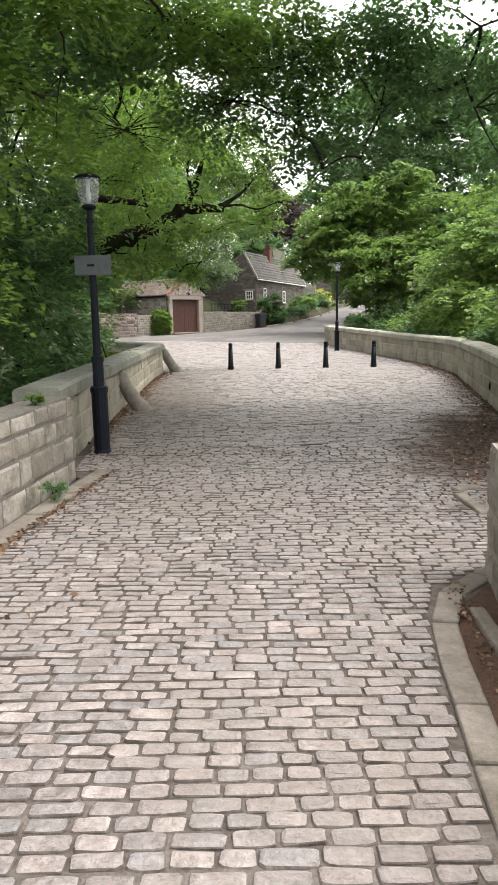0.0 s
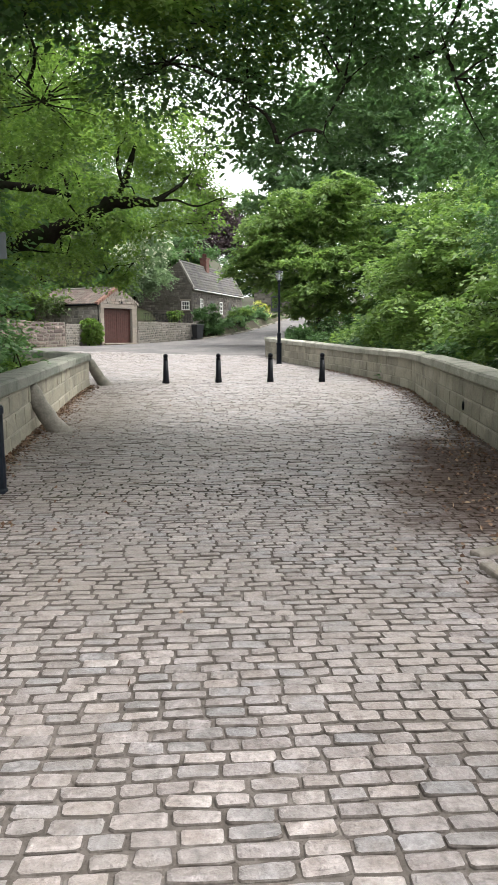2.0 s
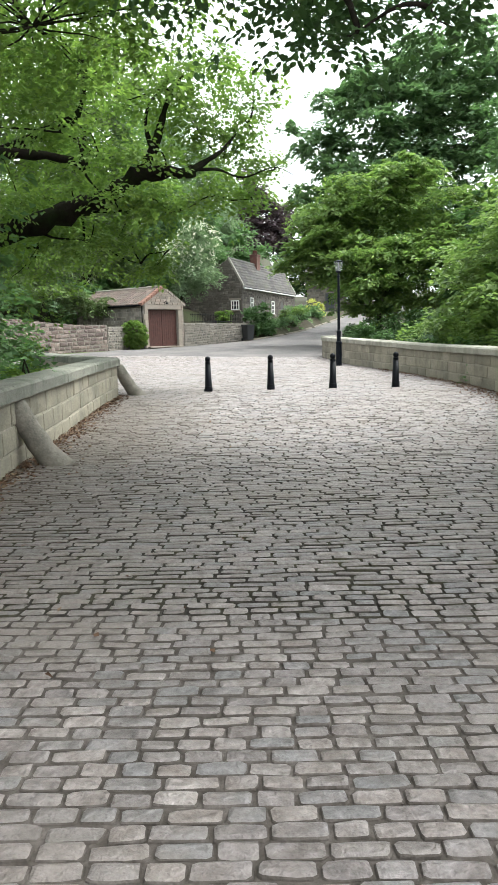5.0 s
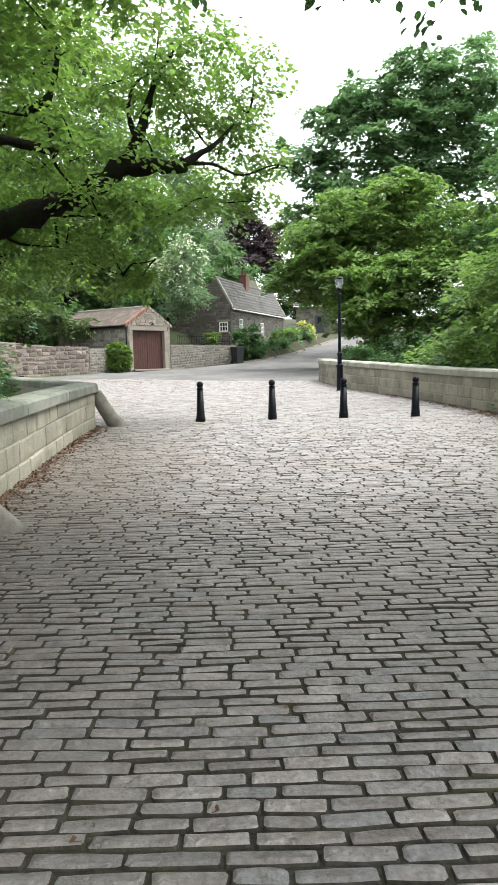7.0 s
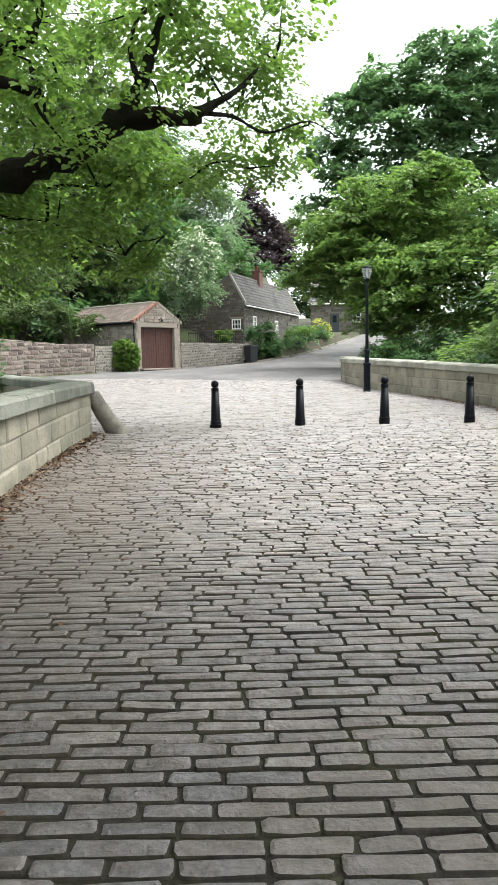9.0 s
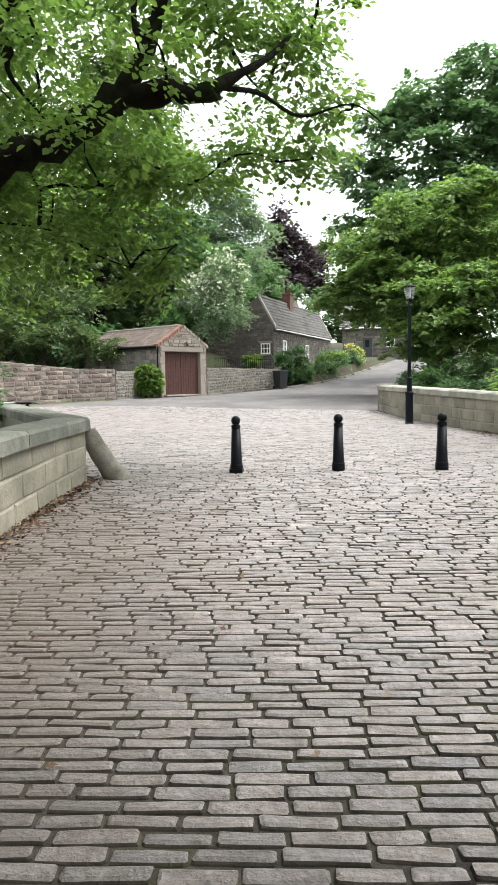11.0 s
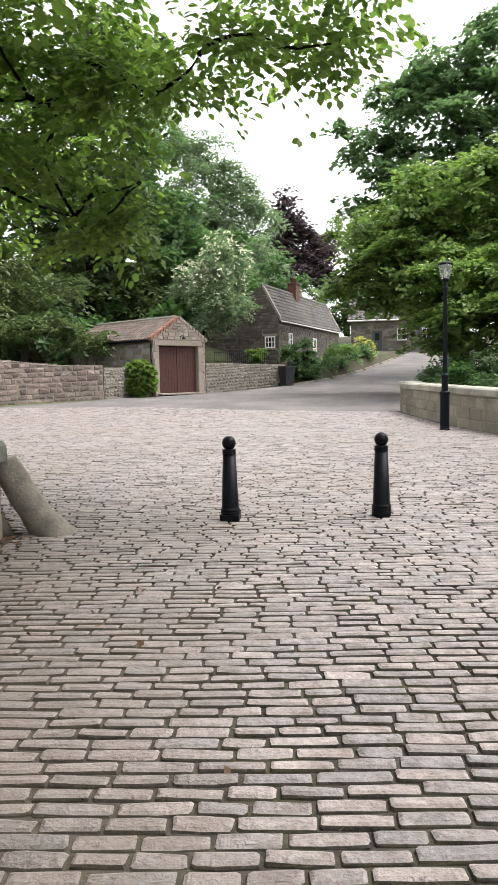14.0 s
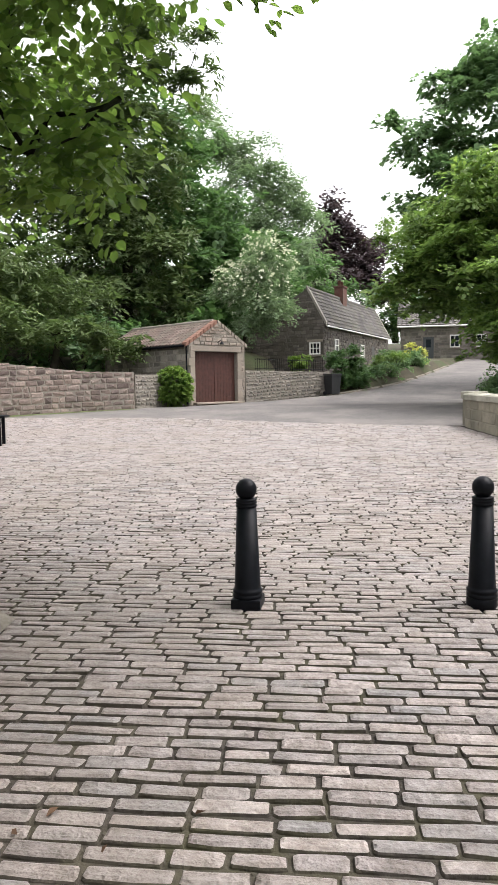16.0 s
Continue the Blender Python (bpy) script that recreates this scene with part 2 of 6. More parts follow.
M_RUBBLE = stone_material("grey_rubble", [(0.0, (0.09, 0.082, 0.075)), (0.4, (0.17, 0.155, 0.135)), (0.8, (0.27, 0.245, 0.21)), (1.0, (0.36, 0.33, 0.28))], patch=(0.13, 0.12, 0.095), patch_scale=0.9, grain=18, bump=0.6)
M_HOUSESTONE = stone_material("dark_whinstone", [(0.0, (0.06, 0.053, 0.048)), (0.5, (0.125, 0.108, 0.094)), (0.9, (0.2, 0.175, 0.15)), (1.0, (0.28, 0.25, 0.21))], patch=(0.1, 0.09, 0.075), patch_scale=0.7, grain=15, bump=0.6)
M_QUOIN = stone_material("pale_quoin", [(0.0, (0.19, 0.165, 0.14)), (1.0, (0.32, 0.275, 0.225))], patch=(0.24, 0.2, 0.16), patch_scale=2, grain=20, bump=0.4, island=False)
M_QUOINPALE = plain_material("pale_dressed_stone", (0.4, 0.36, 0.3), 0.85, vary=0.2, scale=6, bump=0.3)
M_BLACK = plain_material("black_gloss_paint", (0.004, 0.0046, 0.0065), 0.46, spec=0.11, vary=0.3, scale=20, bump=0.05)
M_LAMPBLUE = plain_material("blue_black_paint", (0.005, 0.007, 0.011), 0.5, spec=0.14, vary=0.3, scale=16, bump=0.05)
M_ASPHALT = stone_material("asphalt", [(0.2, (0.09, 0.084, 0.08)), (0.8, (0.145, 0.135, 0.128))], patch=(0.18, 0.162, 0.15), patch_scale=0.45, grain=25, bump=0.4, rough=0.9, per_piece=False)
M_EARTH = stone_material("leaf_mould", [(0.2, (0.035, 0.03, 0.02)), (0.8, (0.07, 0.06, 0.035))], patch=(0.04, 0.06, 0.02), patch_scale=0.4, grain=12, bump=0.7, rough=0.95, per_piece=False)
M_BARK = stone_material("dark_bark", [(0.2, (0.016, 0.013, 0.011)), (0.8, (0.05, 0.042, 0.034))], patch=(0.025, 0.032, 0.014), patch_scale=1.5, grain=14, bump=0.8, rough=0.95, per_piece=False, spec=0.08)
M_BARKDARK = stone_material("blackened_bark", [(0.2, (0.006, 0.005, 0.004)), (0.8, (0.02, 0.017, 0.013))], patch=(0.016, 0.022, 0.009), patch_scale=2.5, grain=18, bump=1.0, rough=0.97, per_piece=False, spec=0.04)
M_GATE = plain_material("brown_boarded_gate", (0.05, 0.017, 0.012), 0.6, vary=0.25, scale=6, bump=0.1)
M_WHITE = plain_material("white_paint", (0.75, 0.74, 0.7), 0.5, vary=0.05)
M_SLATE = stone_material("grey_roof_tile", [(0.0, (0.06, 0.055, 0.053)), (0.6, (0.1, 0.093, 0.088)), (1.0, (0.16, 0.145, 0.134))], patch=(0.11, 0.105, 0.08), patch_scale=0.8, grain=15, bump=0.4, rough=0.75)
M_PANTILE = stone_material("weathered_pantile", [(0.0, (0.075, 0.055, 0.046)), (0.6, (0.125, 0.092, 0.076)), (1.0, (0.19, 0.145, 0.12))], patch=(0.1, 0.09, 0.07), patch_scale=1.4, grain=15, bump=0.4, rough=0.8)
M_BRICK = stone_material("red_brick", [(0.0, (0.09, 0.04, 0.032)), (1.0, (0.16, 0.07, 0.052))], patch=(0.12, 0.085, 0.07), patch_scale=2, grain=20, bump=0.4, per_piece=False)
M_DARKGLASS = plain_material("window_glass", (0.02, 0.025, 0.03), 0.08, spec=0.6, vary=0.1, bump=0.0)
M_GRASS = plain_material("verge_grass", (0.075, 0.1, 0.028), 0.9, vary=0.45, scale=9, bump=0.5)
M_DEBRIS = stone_material("brown_litter", [(0.2, (0.06, 0.034, 0.022)), (0.8, (0.13, 0.075, 0.05))], patch=(0.09, 0.055, 0.035), patch_scale=3, grain=60, bump=0.8, rough=0.95, per_piece=False)
M_DEADLEAF = stone_material("dead_leaves", [(0.0, (0.06, 0.035, 0.022)), (0.6, (0.15, 0.085, 0.05)), (1.0, (0.34, 0.26, 0.17))], grain=20, bump=0.2, rough=0.9)
M_LEAF_NEAR = leaf_material("leaf_fresh_green", (0.028, 0.07, 0.019), (0.21, 0.29, 0.062), 0.46)
M_LEAF_DARK = leaf_material("leaf_deep_green", (0.026, 0.062, 0.028), (0.125, 0.21, 0.072), 0.36)
M_LEAF_LIME = leaf_material("leaf_yellow_green", (0.046, 0.098, 0.034), (0.25, 0.34, 0.086), 0.36)
M_LEAF_MID = leaf_material("leaf_mid_green", (0.048, 0.1, 0.05), (0.19, 0.285, 0.125), 0.36)
M_LEAF_GREY = leaf_material("leaf_willow_grey", (0.09, 0.14, 0.075), (0.24, 0.31, 0.19), 0.35)
M_LEAF_COPPER = leaf_material("leaf_copper", (0.03, 0.022, 0.026), (0.085, 0.055, 0.068), 0.22)
M_LEAF_PINE = leaf_material("needle_green", (0.035, 0.062, 0.024), (0.13, 0.175, 0.06), 0.25)
M_BLOSSOM = leaf_material("white_blossom", (0.45, 0.45, 0.36), (0.75, 0.75, 0.66), 0.2)
M_YELLOWLEAF = leaf_material("variegated_leaf", (0.3, 0.33, 0.06), (0.6, 0.58, 0.18), 0.2)

# ---- ground ----
PL_LINE = [(-3.22, 9.2), (-3.5, 10.8), (-4.12, 15.4), (-4.72, 20.6), (-4.93, 23.35)]
PL_RETURN = [(-4.93, 23.35), (-9.6, 31.2)]
PR_LINE = [(2.3, 6.4), (2.9, 10.0), (3.3, 14.4), (3.65, 18.5), (3.92, 21.8), (3.9, 22.8), (3.62, 25.0), (3.08, 28.3), (2.3, 31.8), (1.5, 35.2), (0.62, 39.4), (0.48, 40.2)]


def edge_left(y):
    if y < 9.2:
        return -2.9
    if y < 23.35:
        return lerp_table(y, [p[1] for p in PL_LINE], [p[0] for p in PL_LINE])
    if y < 31.2:
        return -4.93 - (y - 23.35) * 0.595
    return lerp_table(y, [31.2, 33, 40, 48], [-9.6, -20, -40, -60])


def edge_right(y):
    if y < 6.4:
        return 1.0 if y < 6.0 else 2.3
    if y < 40.2:
        return lerp_table(y, [p[1] for p in PR_LINE], [p[0] for p in PR_LINE])
    return lerp_table(y, [40.2, 44, 52, 62, 75, 90], [0.6, 1.6, 2.9, 4.0, 7.6, 14])


def hill(x, y):
    """The wooded slope behind the garage and the house."""
    back = max(0.0, (y - 54.5) + 0.75 * (-8.5 - x)) if x < -8 else max(0.0, y - 66) * 0.6 if x < -6 else 0.0
    return min(9, 0.28 * max(0.0, back - 2.5))


def lane_left(y):
    return lerp_table(y, [38, 42, 46, 49.6, 52.2, 56.2, 63, 69.5, 77, 92], [-24, -24, -13, -9.6, -7.9, -3.5, -0.4, 1.45, 3.6, 8.5])


def land(x, y):
    z = deck(x, y)
    lo, hi = edge_left(y), edge_right(y)
    out = max(lo - x, x - hi, 0)
    if y < 41 and out > 0.3:
        return z - min(4.0, 1.6 * (out - 0.3)) - 0.08
    if y >= 41 and x > hi:
        return z - min(2.5, 0.35 * (x - hi)) * max(0, 1 - (y - 41) / 30) - 0.08
    if y > 53.7 + (x + 7.95) * 1.02 and -11 < x < lane_left(y) - 0.35 and y < 82:
        z = max(z, 1.3 + 0.07 * max(0, y - 56))
    return z + hill(x, y) - 0.08


def ground_sheet():
    xs = np.concatenate([[-900, -300, -120, -70], np.arange(-45, 30.1, 0.75), [45, 80, 150, 400, 900]])
    ys = np.concatenate([[-900, -200, -60, -30, -15, -8], np.arange(-4, 100, 0.75), [110, 130, 170, 260, 500, 1200]])
    verts = [(float(x), float(y), land(x, y)) for y in ys for x in xs]
    w = len(xs)
    faces = [(j * w + i, j * w + i + 1, (j + 1) * w + i + 1, (j + 1) * w + i) for j in range(len(ys) - 1) for i in range(w - 1)]
    return tagged(mesh_object("ground", verts, faces, M_EARTH, smooth=True), "dark wooded ground sloping off both sides of the bridge", "ground", kind="structure")


ground_sheet()


def strip(name, mat, xa, xb, y0, y1, lift, step=0.5, nx=10):
    """A laid surface between two edges that follow the walked ground."""
    ys = np.linspace(y0, y1, int((y1 - y0) / step) + 2)
    verts, faces = [], []
    for y in ys:
        a, b = xa(y), xb(y)
        for k in range(nx + 1):
            x = a + (b - a) * k / nx
            verts.append((x, float(y), deck(x, y) + lift))
    w = nx + 1
    for j in range(len(ys) - 1):
        for k in range(nx):
            faces.append((j * w + k, j * w + k + 1, (j + 1) * w + k + 1, (j + 1) * w + k))
    return mesh_object(name, verts, faces, mat, smooth=True)


def asphalt_from(x):
    """Where the setts end and the asphalt begins, for each x."""
    return lerp_table(x, [-25, -14, -9, -5, -3.3, 0, 3], [43.2, 43.2, 42.9, 41.6, 41.0, 40.4, 40.4])


bed = strip("pavement", M_JOINT, lambda y: max(edge_left(y), -22), edge_right, 10.5, 44, -0.0015, step=0.25, nx=24)
bed_near = strip("pavement", M_JOINTSAND, lambda y: max(edge_left(y), -22), edge_right, -6, 10.5, -0.0015, step=0.25, nx=24)
tagged(bed_near, "sandy bed of the short worn setts where the bridge begins", "pavement", kind="structure")
tagged(bed, "dark gritty bed of the sett-paved bridge and square", "pavement", kind="structure")


def asphalt_road():
    """Asphalt from the edge of the setts up the lane past the cottage."""
    verts, faces = [], []
    cols, rows = 24, 50
    for j in range(rows + 1):
        s = j / rows
        for k in range(cols + 1):
            u = k / cols
            y_far = 92
            x_near = -24 + 25.6 * u
            y = asphalt_from(x_near) * (1 - s) + y_far * s
            right = edge_right(max(y, 40.5)) + 0.1
            left = lane_left(y)
            x = left + (right - left) * u
            if s == 0:
                x = x_near
            verts.append((x, y, deck(x, y) + 0.003))
    w = cols + 1
    for j in range(rows):
        for k in range(cols):
            faces.append((j * w + k, j * w + k + 1, (j + 1) * w + k + 1, (j + 1) * w + k))
    return tagged(mesh_object("road", verts, faces, M_ASPHALT, smooth=True), "grey asphalt lane climbing past the stone cottage", "road", kind="structure")


asphalt_road()
gutter_bed = strip("trim_gutter", M_DEBRIS, lambda y: 0.56 + 0.62 * max(0.0, y - 4.95), lambda y: 0.9 if y < 4.9 else 0.98, -3, 5.6, 0.004, nx=3)
tagged(gutter_bed, "gutter full of brown grit between kerb and wall", "gutter", kind="structure")
verge = strip("trim_verge", M_GRASS, lambda y: lerp_table(y, [37, 42.5, 45.6, 46.7], [-24, -17.5, -13.5, -11.7]), lambda y: lerp_table(y, [37, 42.5, 45.6, 46.7], [-23, -16.6, -12.7, -11.2]), 37.2, 46.7, 0.012, nx=2)
tagged(verge, "thin strip of grass at the foot of the square wall", "verge", kind="structure")


# ---- stone walls ----
def along(line, s):
    """Point, direction and rest of a polyline at length s."""
    for (ax, ay), (bx, by) in zip(line, line[1:]):
        d = math.hypot(bx - ax, by - ay)
        if s <= d or (bx, by) == line[-1]:
            f = s / d
            return ax + (bx - ax) * f, ay + (by - ay) * f, math.atan2(by - ay, bx - ax)
        s -= d


def length(line):
    return sum(math.hypot(b[0] - a[0], b[1] - a[1]) for a, b in zip(line, line[1:]))


def block_mesh(name, w, h, d, mat, rnd, bevel=0.012, rough_face=0.01):
    """One stone: its face at y = 0 looks towards -y, x runs from 0 to w, z from 0 to h."""
    j = lambda a: rnd.uniform(-a, a)
    e = bevel
    back = [(0, d, 0), (w, d, 0), (w, d, h), (0, d, h)]
    mid = [(j(e * .3), e + j(e * .3), j(e * .3)), (w + j(e * .3), e, j(e * .3)), (w + j(e * .3), e, h + j(e * .3)), (j(e * .3), e, h + j(e * .3))]
    fr = [(e * 1.3 + abs(j(e)), j(rough_face), e * 1.3 + abs(j(e))), (w - e * 1.3 - abs(j(e)), j(rough_face), e * 1.3 + abs(j(e))),
          (w - e * 1.3 - abs(j(e)), j(rough_face), h - e * 1.3 - abs(j(e))), (e * 1.3 + abs(j(e)), j(rough_face), h - e * 1.3 - abs(j(e)))]
    c = [(w / 2 + j(w * .15), -abs(j(rough_face * 1.5)), h / 2 + j(h * .15))]
    v = back + mid + fr + c
    f = [(3, 2, 1, 0)]
    for k in range(4):
        n = (k + 1) % 4
        f += [(k, n, 4 + n, 4 + k), (4 + k, 4 + n, 8 + n, 8 + k), (8 + k, 8 + n, 12)]
    me = bpy.data.meshes.new(name)
    me.from_pydata(v, [], f)
    me.materials.append(mat)
    me.update()
    return me


def coursed_wall(name, label, line, base, top, thick, side, course, lengths, stone, mortar, rnd, gap=0.012, depth=0.12, bevel=0.012, rough_face=0.008, piece="stone", both=False, cap=None, uneven=0.0, joined=False):
    """A wall along a line. side: +1 where its thickness lies to the left of the line. Its stones stand proud of a mortar core."""
    total = length(line)
    n = max(2, int(total / 0.4))
    vs, fs = [], []
    for k in range(n + 1):
        s = total * k / n
        x, y, a = along(line, s)
        nx, ny = -math.sin(a) * side, math.cos(a) * side
        b, t = base(x, y), top(x, y)
        for o in (0.014, thick - 0.014 if both else thick):
            vs += [(x + nx * o, y + ny * o, b), (x + nx * o, y + ny * o, t - 0.004)]
    for k in range(n):
        i, j = 4 * k, 4 * k + 4
        fs += [(i, j, j + 1, i + 1), (i + 2, i + 3, j + 3, j + 2), (i + 1, j + 1, j + 3, i + 3)]
    fs += [(0, 1, 3, 2), (4 * n, 4 * n + 2, 4 * n + 3, 4 * n + 1)]
    core = mesh_object(name, vs, fs, mortar)
    tagged(core, label, "wall", kind="structure")
    jv, jf = [], []
    z = 0.0
    while True:
        s = -rnd.uniform(0, lengths[0] * 0.8)
        h0 = course * rnd.uniform(1 - uneven, 1 + uneven)
        placed = False
        while s < total:
            w = rnd.uniform(*lengths)
            a0, a1 = max(0.0, s), min(total, s + w)
            s += w
            if a1 - a0 < 0.06:
                continue
            x0, y0, _ = along(line, a0)
            x1, y1, _ = along(line, a1)
            b = base((x0 + x1) / 2, (y0 + y1) / 2)
            t = top((x0 + x1) / 2, (y0 + y1) / 2)
            h = min(h0, t - b - z)
            if h < 0.05:
                continue
            placed = True
            slope = math.atan2(base(x1, y1) - base(x0, y0), math.hypot(x1 - x0, y1 - y0))
            ang = math.atan2(y1 - y0, x1 - x0)
            wl_ = math.hypot(x1 - x0, y1 - y0)
            me = block_mesh(piece, wl_ - gap, h - gap, depth, stone, rnd, bevel, rough_face)
            if side < 0:
                me.transform(Matrix.Diagonal((1, -1, 1, 1)))
                me.flip_normals()
            m = Matrix.Translation((x0, y0, b + z + gap / 2)) @ Matrix.Rotation(ang, 4, "Z") @ Matrix.Rotation(-slope, 4, "Y") @ Matrix.Translation((gap / 2, rnd.uniform(-0.004, 0.004) * side, 0))
            if joined:
                o = len(jv)
                jv += [tuple(m @ v.co) for v in me.vertices]
                jf += [tuple(o + i for i in p.vertices) for p in me.polygons]
                bpy.data.meshes.remove(me)
            else:
                ob = new(piece, me)
                ob.parent = core
                ob.matrix_basis = m
        z += h0
        if not placed:
            break
    if joined and jv:
        tagged(mesh_object("stonework", jv, jf, stone, core), kind="stuff")
    if cap:
        cw, ch, over, clen, cmat = cap
        s = 0.0
        while s < total - 0.05:
            w = min(clen * rnd.uniform(0.85, 1.15), total - s)
            if total - s - w < 0.3:
                w = total - s
            x0, y0, _ = along(line, s)
            x1, y1, _ = along(line, s + w - 0.001)
            s += w
            ang = math.atan2(y1 - y0, x1 - x0)
            z0, z1 = top(x0, y0), top(x1, y1)
            slope = math.atan2(z1 - z0, math.hypot(x1 - x0, y1 - y0))
            bm = bmesh.new()
            L = math.hypot(x1 - x0, y1 - y0) - 0.008
            prof = [(-over, 0), (-over, ch * 0.72), (-over + 0.035, ch * 0.9), (cw * 0.35, ch), (cw * 0.65, ch), (cw - over - 0.035, ch * 0.9), (cw - over, ch * 0.72), (cw - over, 0)]
            rings = []
            cuts = 5
            for k in range(cuts + 1):
                xx = L * k / cuts
                rings.append([bm.verts.new((xx, (yy + rnd.uniform(-.004, .004)) * side, zz + rnd.uniform(-.004, .004))) for yy, zz in prof])
            for r0, r1 in zip(rings, rings[1:]):
                for k in range(len(prof)):
                    kk = (k + 1) % len(prof)
                    bm.faces.new((r0[k], r0[kk], r1[kk], r1[k]))
            bm.faces.new(rings[0])
            bm.faces.new(rings[-1])
            ob = part("coping_stone", bm, cmat, core)
            ob.matrix_basis = Matrix.Translation((x0, y0, z0)) @ Matrix.Rotation(ang, 4, "Z") @ Matrix.Rotation(-slope, 4, "Y")
    return core


below = lambda x, y: deck(x, y) - 0.06
RW = random.Random(21)
coursed_wall("wall_parapet_left", "weathered sandstone ashlar parapet with rounded coping", PL_LINE, below, lambda x, y: lerp_table(y, [9, 15, 23], [0.2, 0.17, 0.23]), 0.4, 1, 0.29, (0.55, 0.95), M_ASHLAR, M_MORTAR, RW, cap=(0.56, 0.2, 0.07, 1.5, M_COPING))
coursed_wall("wall_parapet_return", "sandstone ashlar parapet turning away from the bridge", PL_RETURN, below, lambda x, y: 0.23, 0.4, 1, 0.29, (0.55, 0.95), M_ASHLAR, M_MORTAR, RW, cap=(0.56, 0.2, 0.07, 1.5, M_COPING))
coursed_wall("wall_parapet_right", "curving sandstone ashlar parapet with pale coping", PR_LINE[1:], below, lambda x, y: lerp_table(y, [9, 14, 18, 22, 28, 34, 40], [0.16, 0.18, 0.25, 0.28, 0.29, 0.41, 0.5]), 0.4, -1, 0.29, (0.55, 0.95), M_ASHLAR, M_MORTAR, RW, cap=(0.54, 0.19, 0.06, 1.5, M_COPINGPALE))
coursed_wall("wall_near_left", "old pale squared-stone wall with worn edges", [(-2.95, -6), (-2.9, 6.0), (-2.97, 9.1)], below, lambda x, y: 0.3, 0.42, 1, 0.27, (0.3, 0.62), M_OLDSTONE, M_JOINTDARK, RW, bevel=0.02, rough_face=0.008, uneven=0.15, gap=0.014)
coursed_wall("wall_near_right", "old pale stone wall ending beside the kerb", [(0.9, -6), (0.92, 4.9), (1.02, 5.9)], below, lambda x, y: 0.3, 0.42, -1, 0.26, (0.35, 0.6), M_OLDSTONE, M_DARKMORTAR, RW, bevel=0.022, rough_face=0.008, uneven=0.1)
coursed_wall("wall_square", "reddish squared-rubble wall round the square", [(-24, 37.0), (-17.6, 42.5), (-13.6, 45.6), (-11.6, 46.9)], below, lambda x, y: lerp_table(x, [-24, -16.5, -13.2, -11.6], [2.5, 2.05, 1.62, 1.6]), 0.45, 1, 0.21, (0.2, 0.5), M_REDSTONE, M_DARKMORTAR, RW, bevel=0.02, rough_face=0.02, uneven=0.2)
coursed_wall("wall_garden", "low grey rubble garden wall below the cottage", [(-8.0, 52.3), (-6.2, 54.5), (-4.3, 56.1)], below, lambda x, y: 1.7 - 0.02 * (y - 52), 0.4, 1, 0.15, (0.15, 0.4), M_RUBBLE, M_DARKMORTAR, RW, bevel=0.02, rough_face=0.025, uneven=0.25, joined=True)
coursed_wall("wall_low_link", "short low rough wall between square and garage", [(-11.58, 46.98), (-10.2, 49.3)], below, lambda x, y: 1.5, 0.35, 1, 0.16, (0.15, 0.35), M_RUBBLE, M_DARKMORTAR, RW, bevel=0.02, rough_face=0.025, uneven=0.25, joined=True)

pier = tagged(new("pier"), "squared sandstone end pier of the curved parapet", "pier", kind="structure")
pier.matrix_basis = pose(0.76, 40.4, deck(0, 40.4), 0, 0, 12)
part("pier_stone", box(bmesh.new(), 0, 0, 0.36, 0.5, 0.5, 0.86, 0.02), M_ASHLAR, pier)
part("cap_stone", box(bmesh.new(), 0, 0, 0.88, 0.6, 0.6, 0.19, 0.035), M_COPINGPALE, pier)

# pale render panel and iron ring on the walls
panel = part("trim_panel", box(bmesh.new(), 0, 0, 0, 3.4, 0.1, 0.62, 0.015), M_QUOINPALE)
panel.matrix_basis = Matrix.Translation((-17.75, 42.22, deck(0, 42.2) + 0.36)) @ Matrix.Rotation(math.atan2(5.5, 6.4), 4, "Z")
tagged(panel, "pale dressed stone panel at the foot of the square wall", "wall panel", kind="structure")
ring_bm = bmesh.new()
tube(ring_bm, [(0.05 * math.cos(a), 0, 0.07 * math.sin(a)) for a in [2 * math.pi * k / 16 for k in range(17)]], [0.014] * 17, 6)
iron_ring = tagged(part("iron_ring", ring_bm, M_BLACK, smooth=True), "rusty black iron ring fixed to the parapet", "iron ring")
iron_ring.matrix_basis = Matrix.Translation((3.36, 15.6, -0.28)) @ Matrix.Rotation(radians(84), 4, "Z")

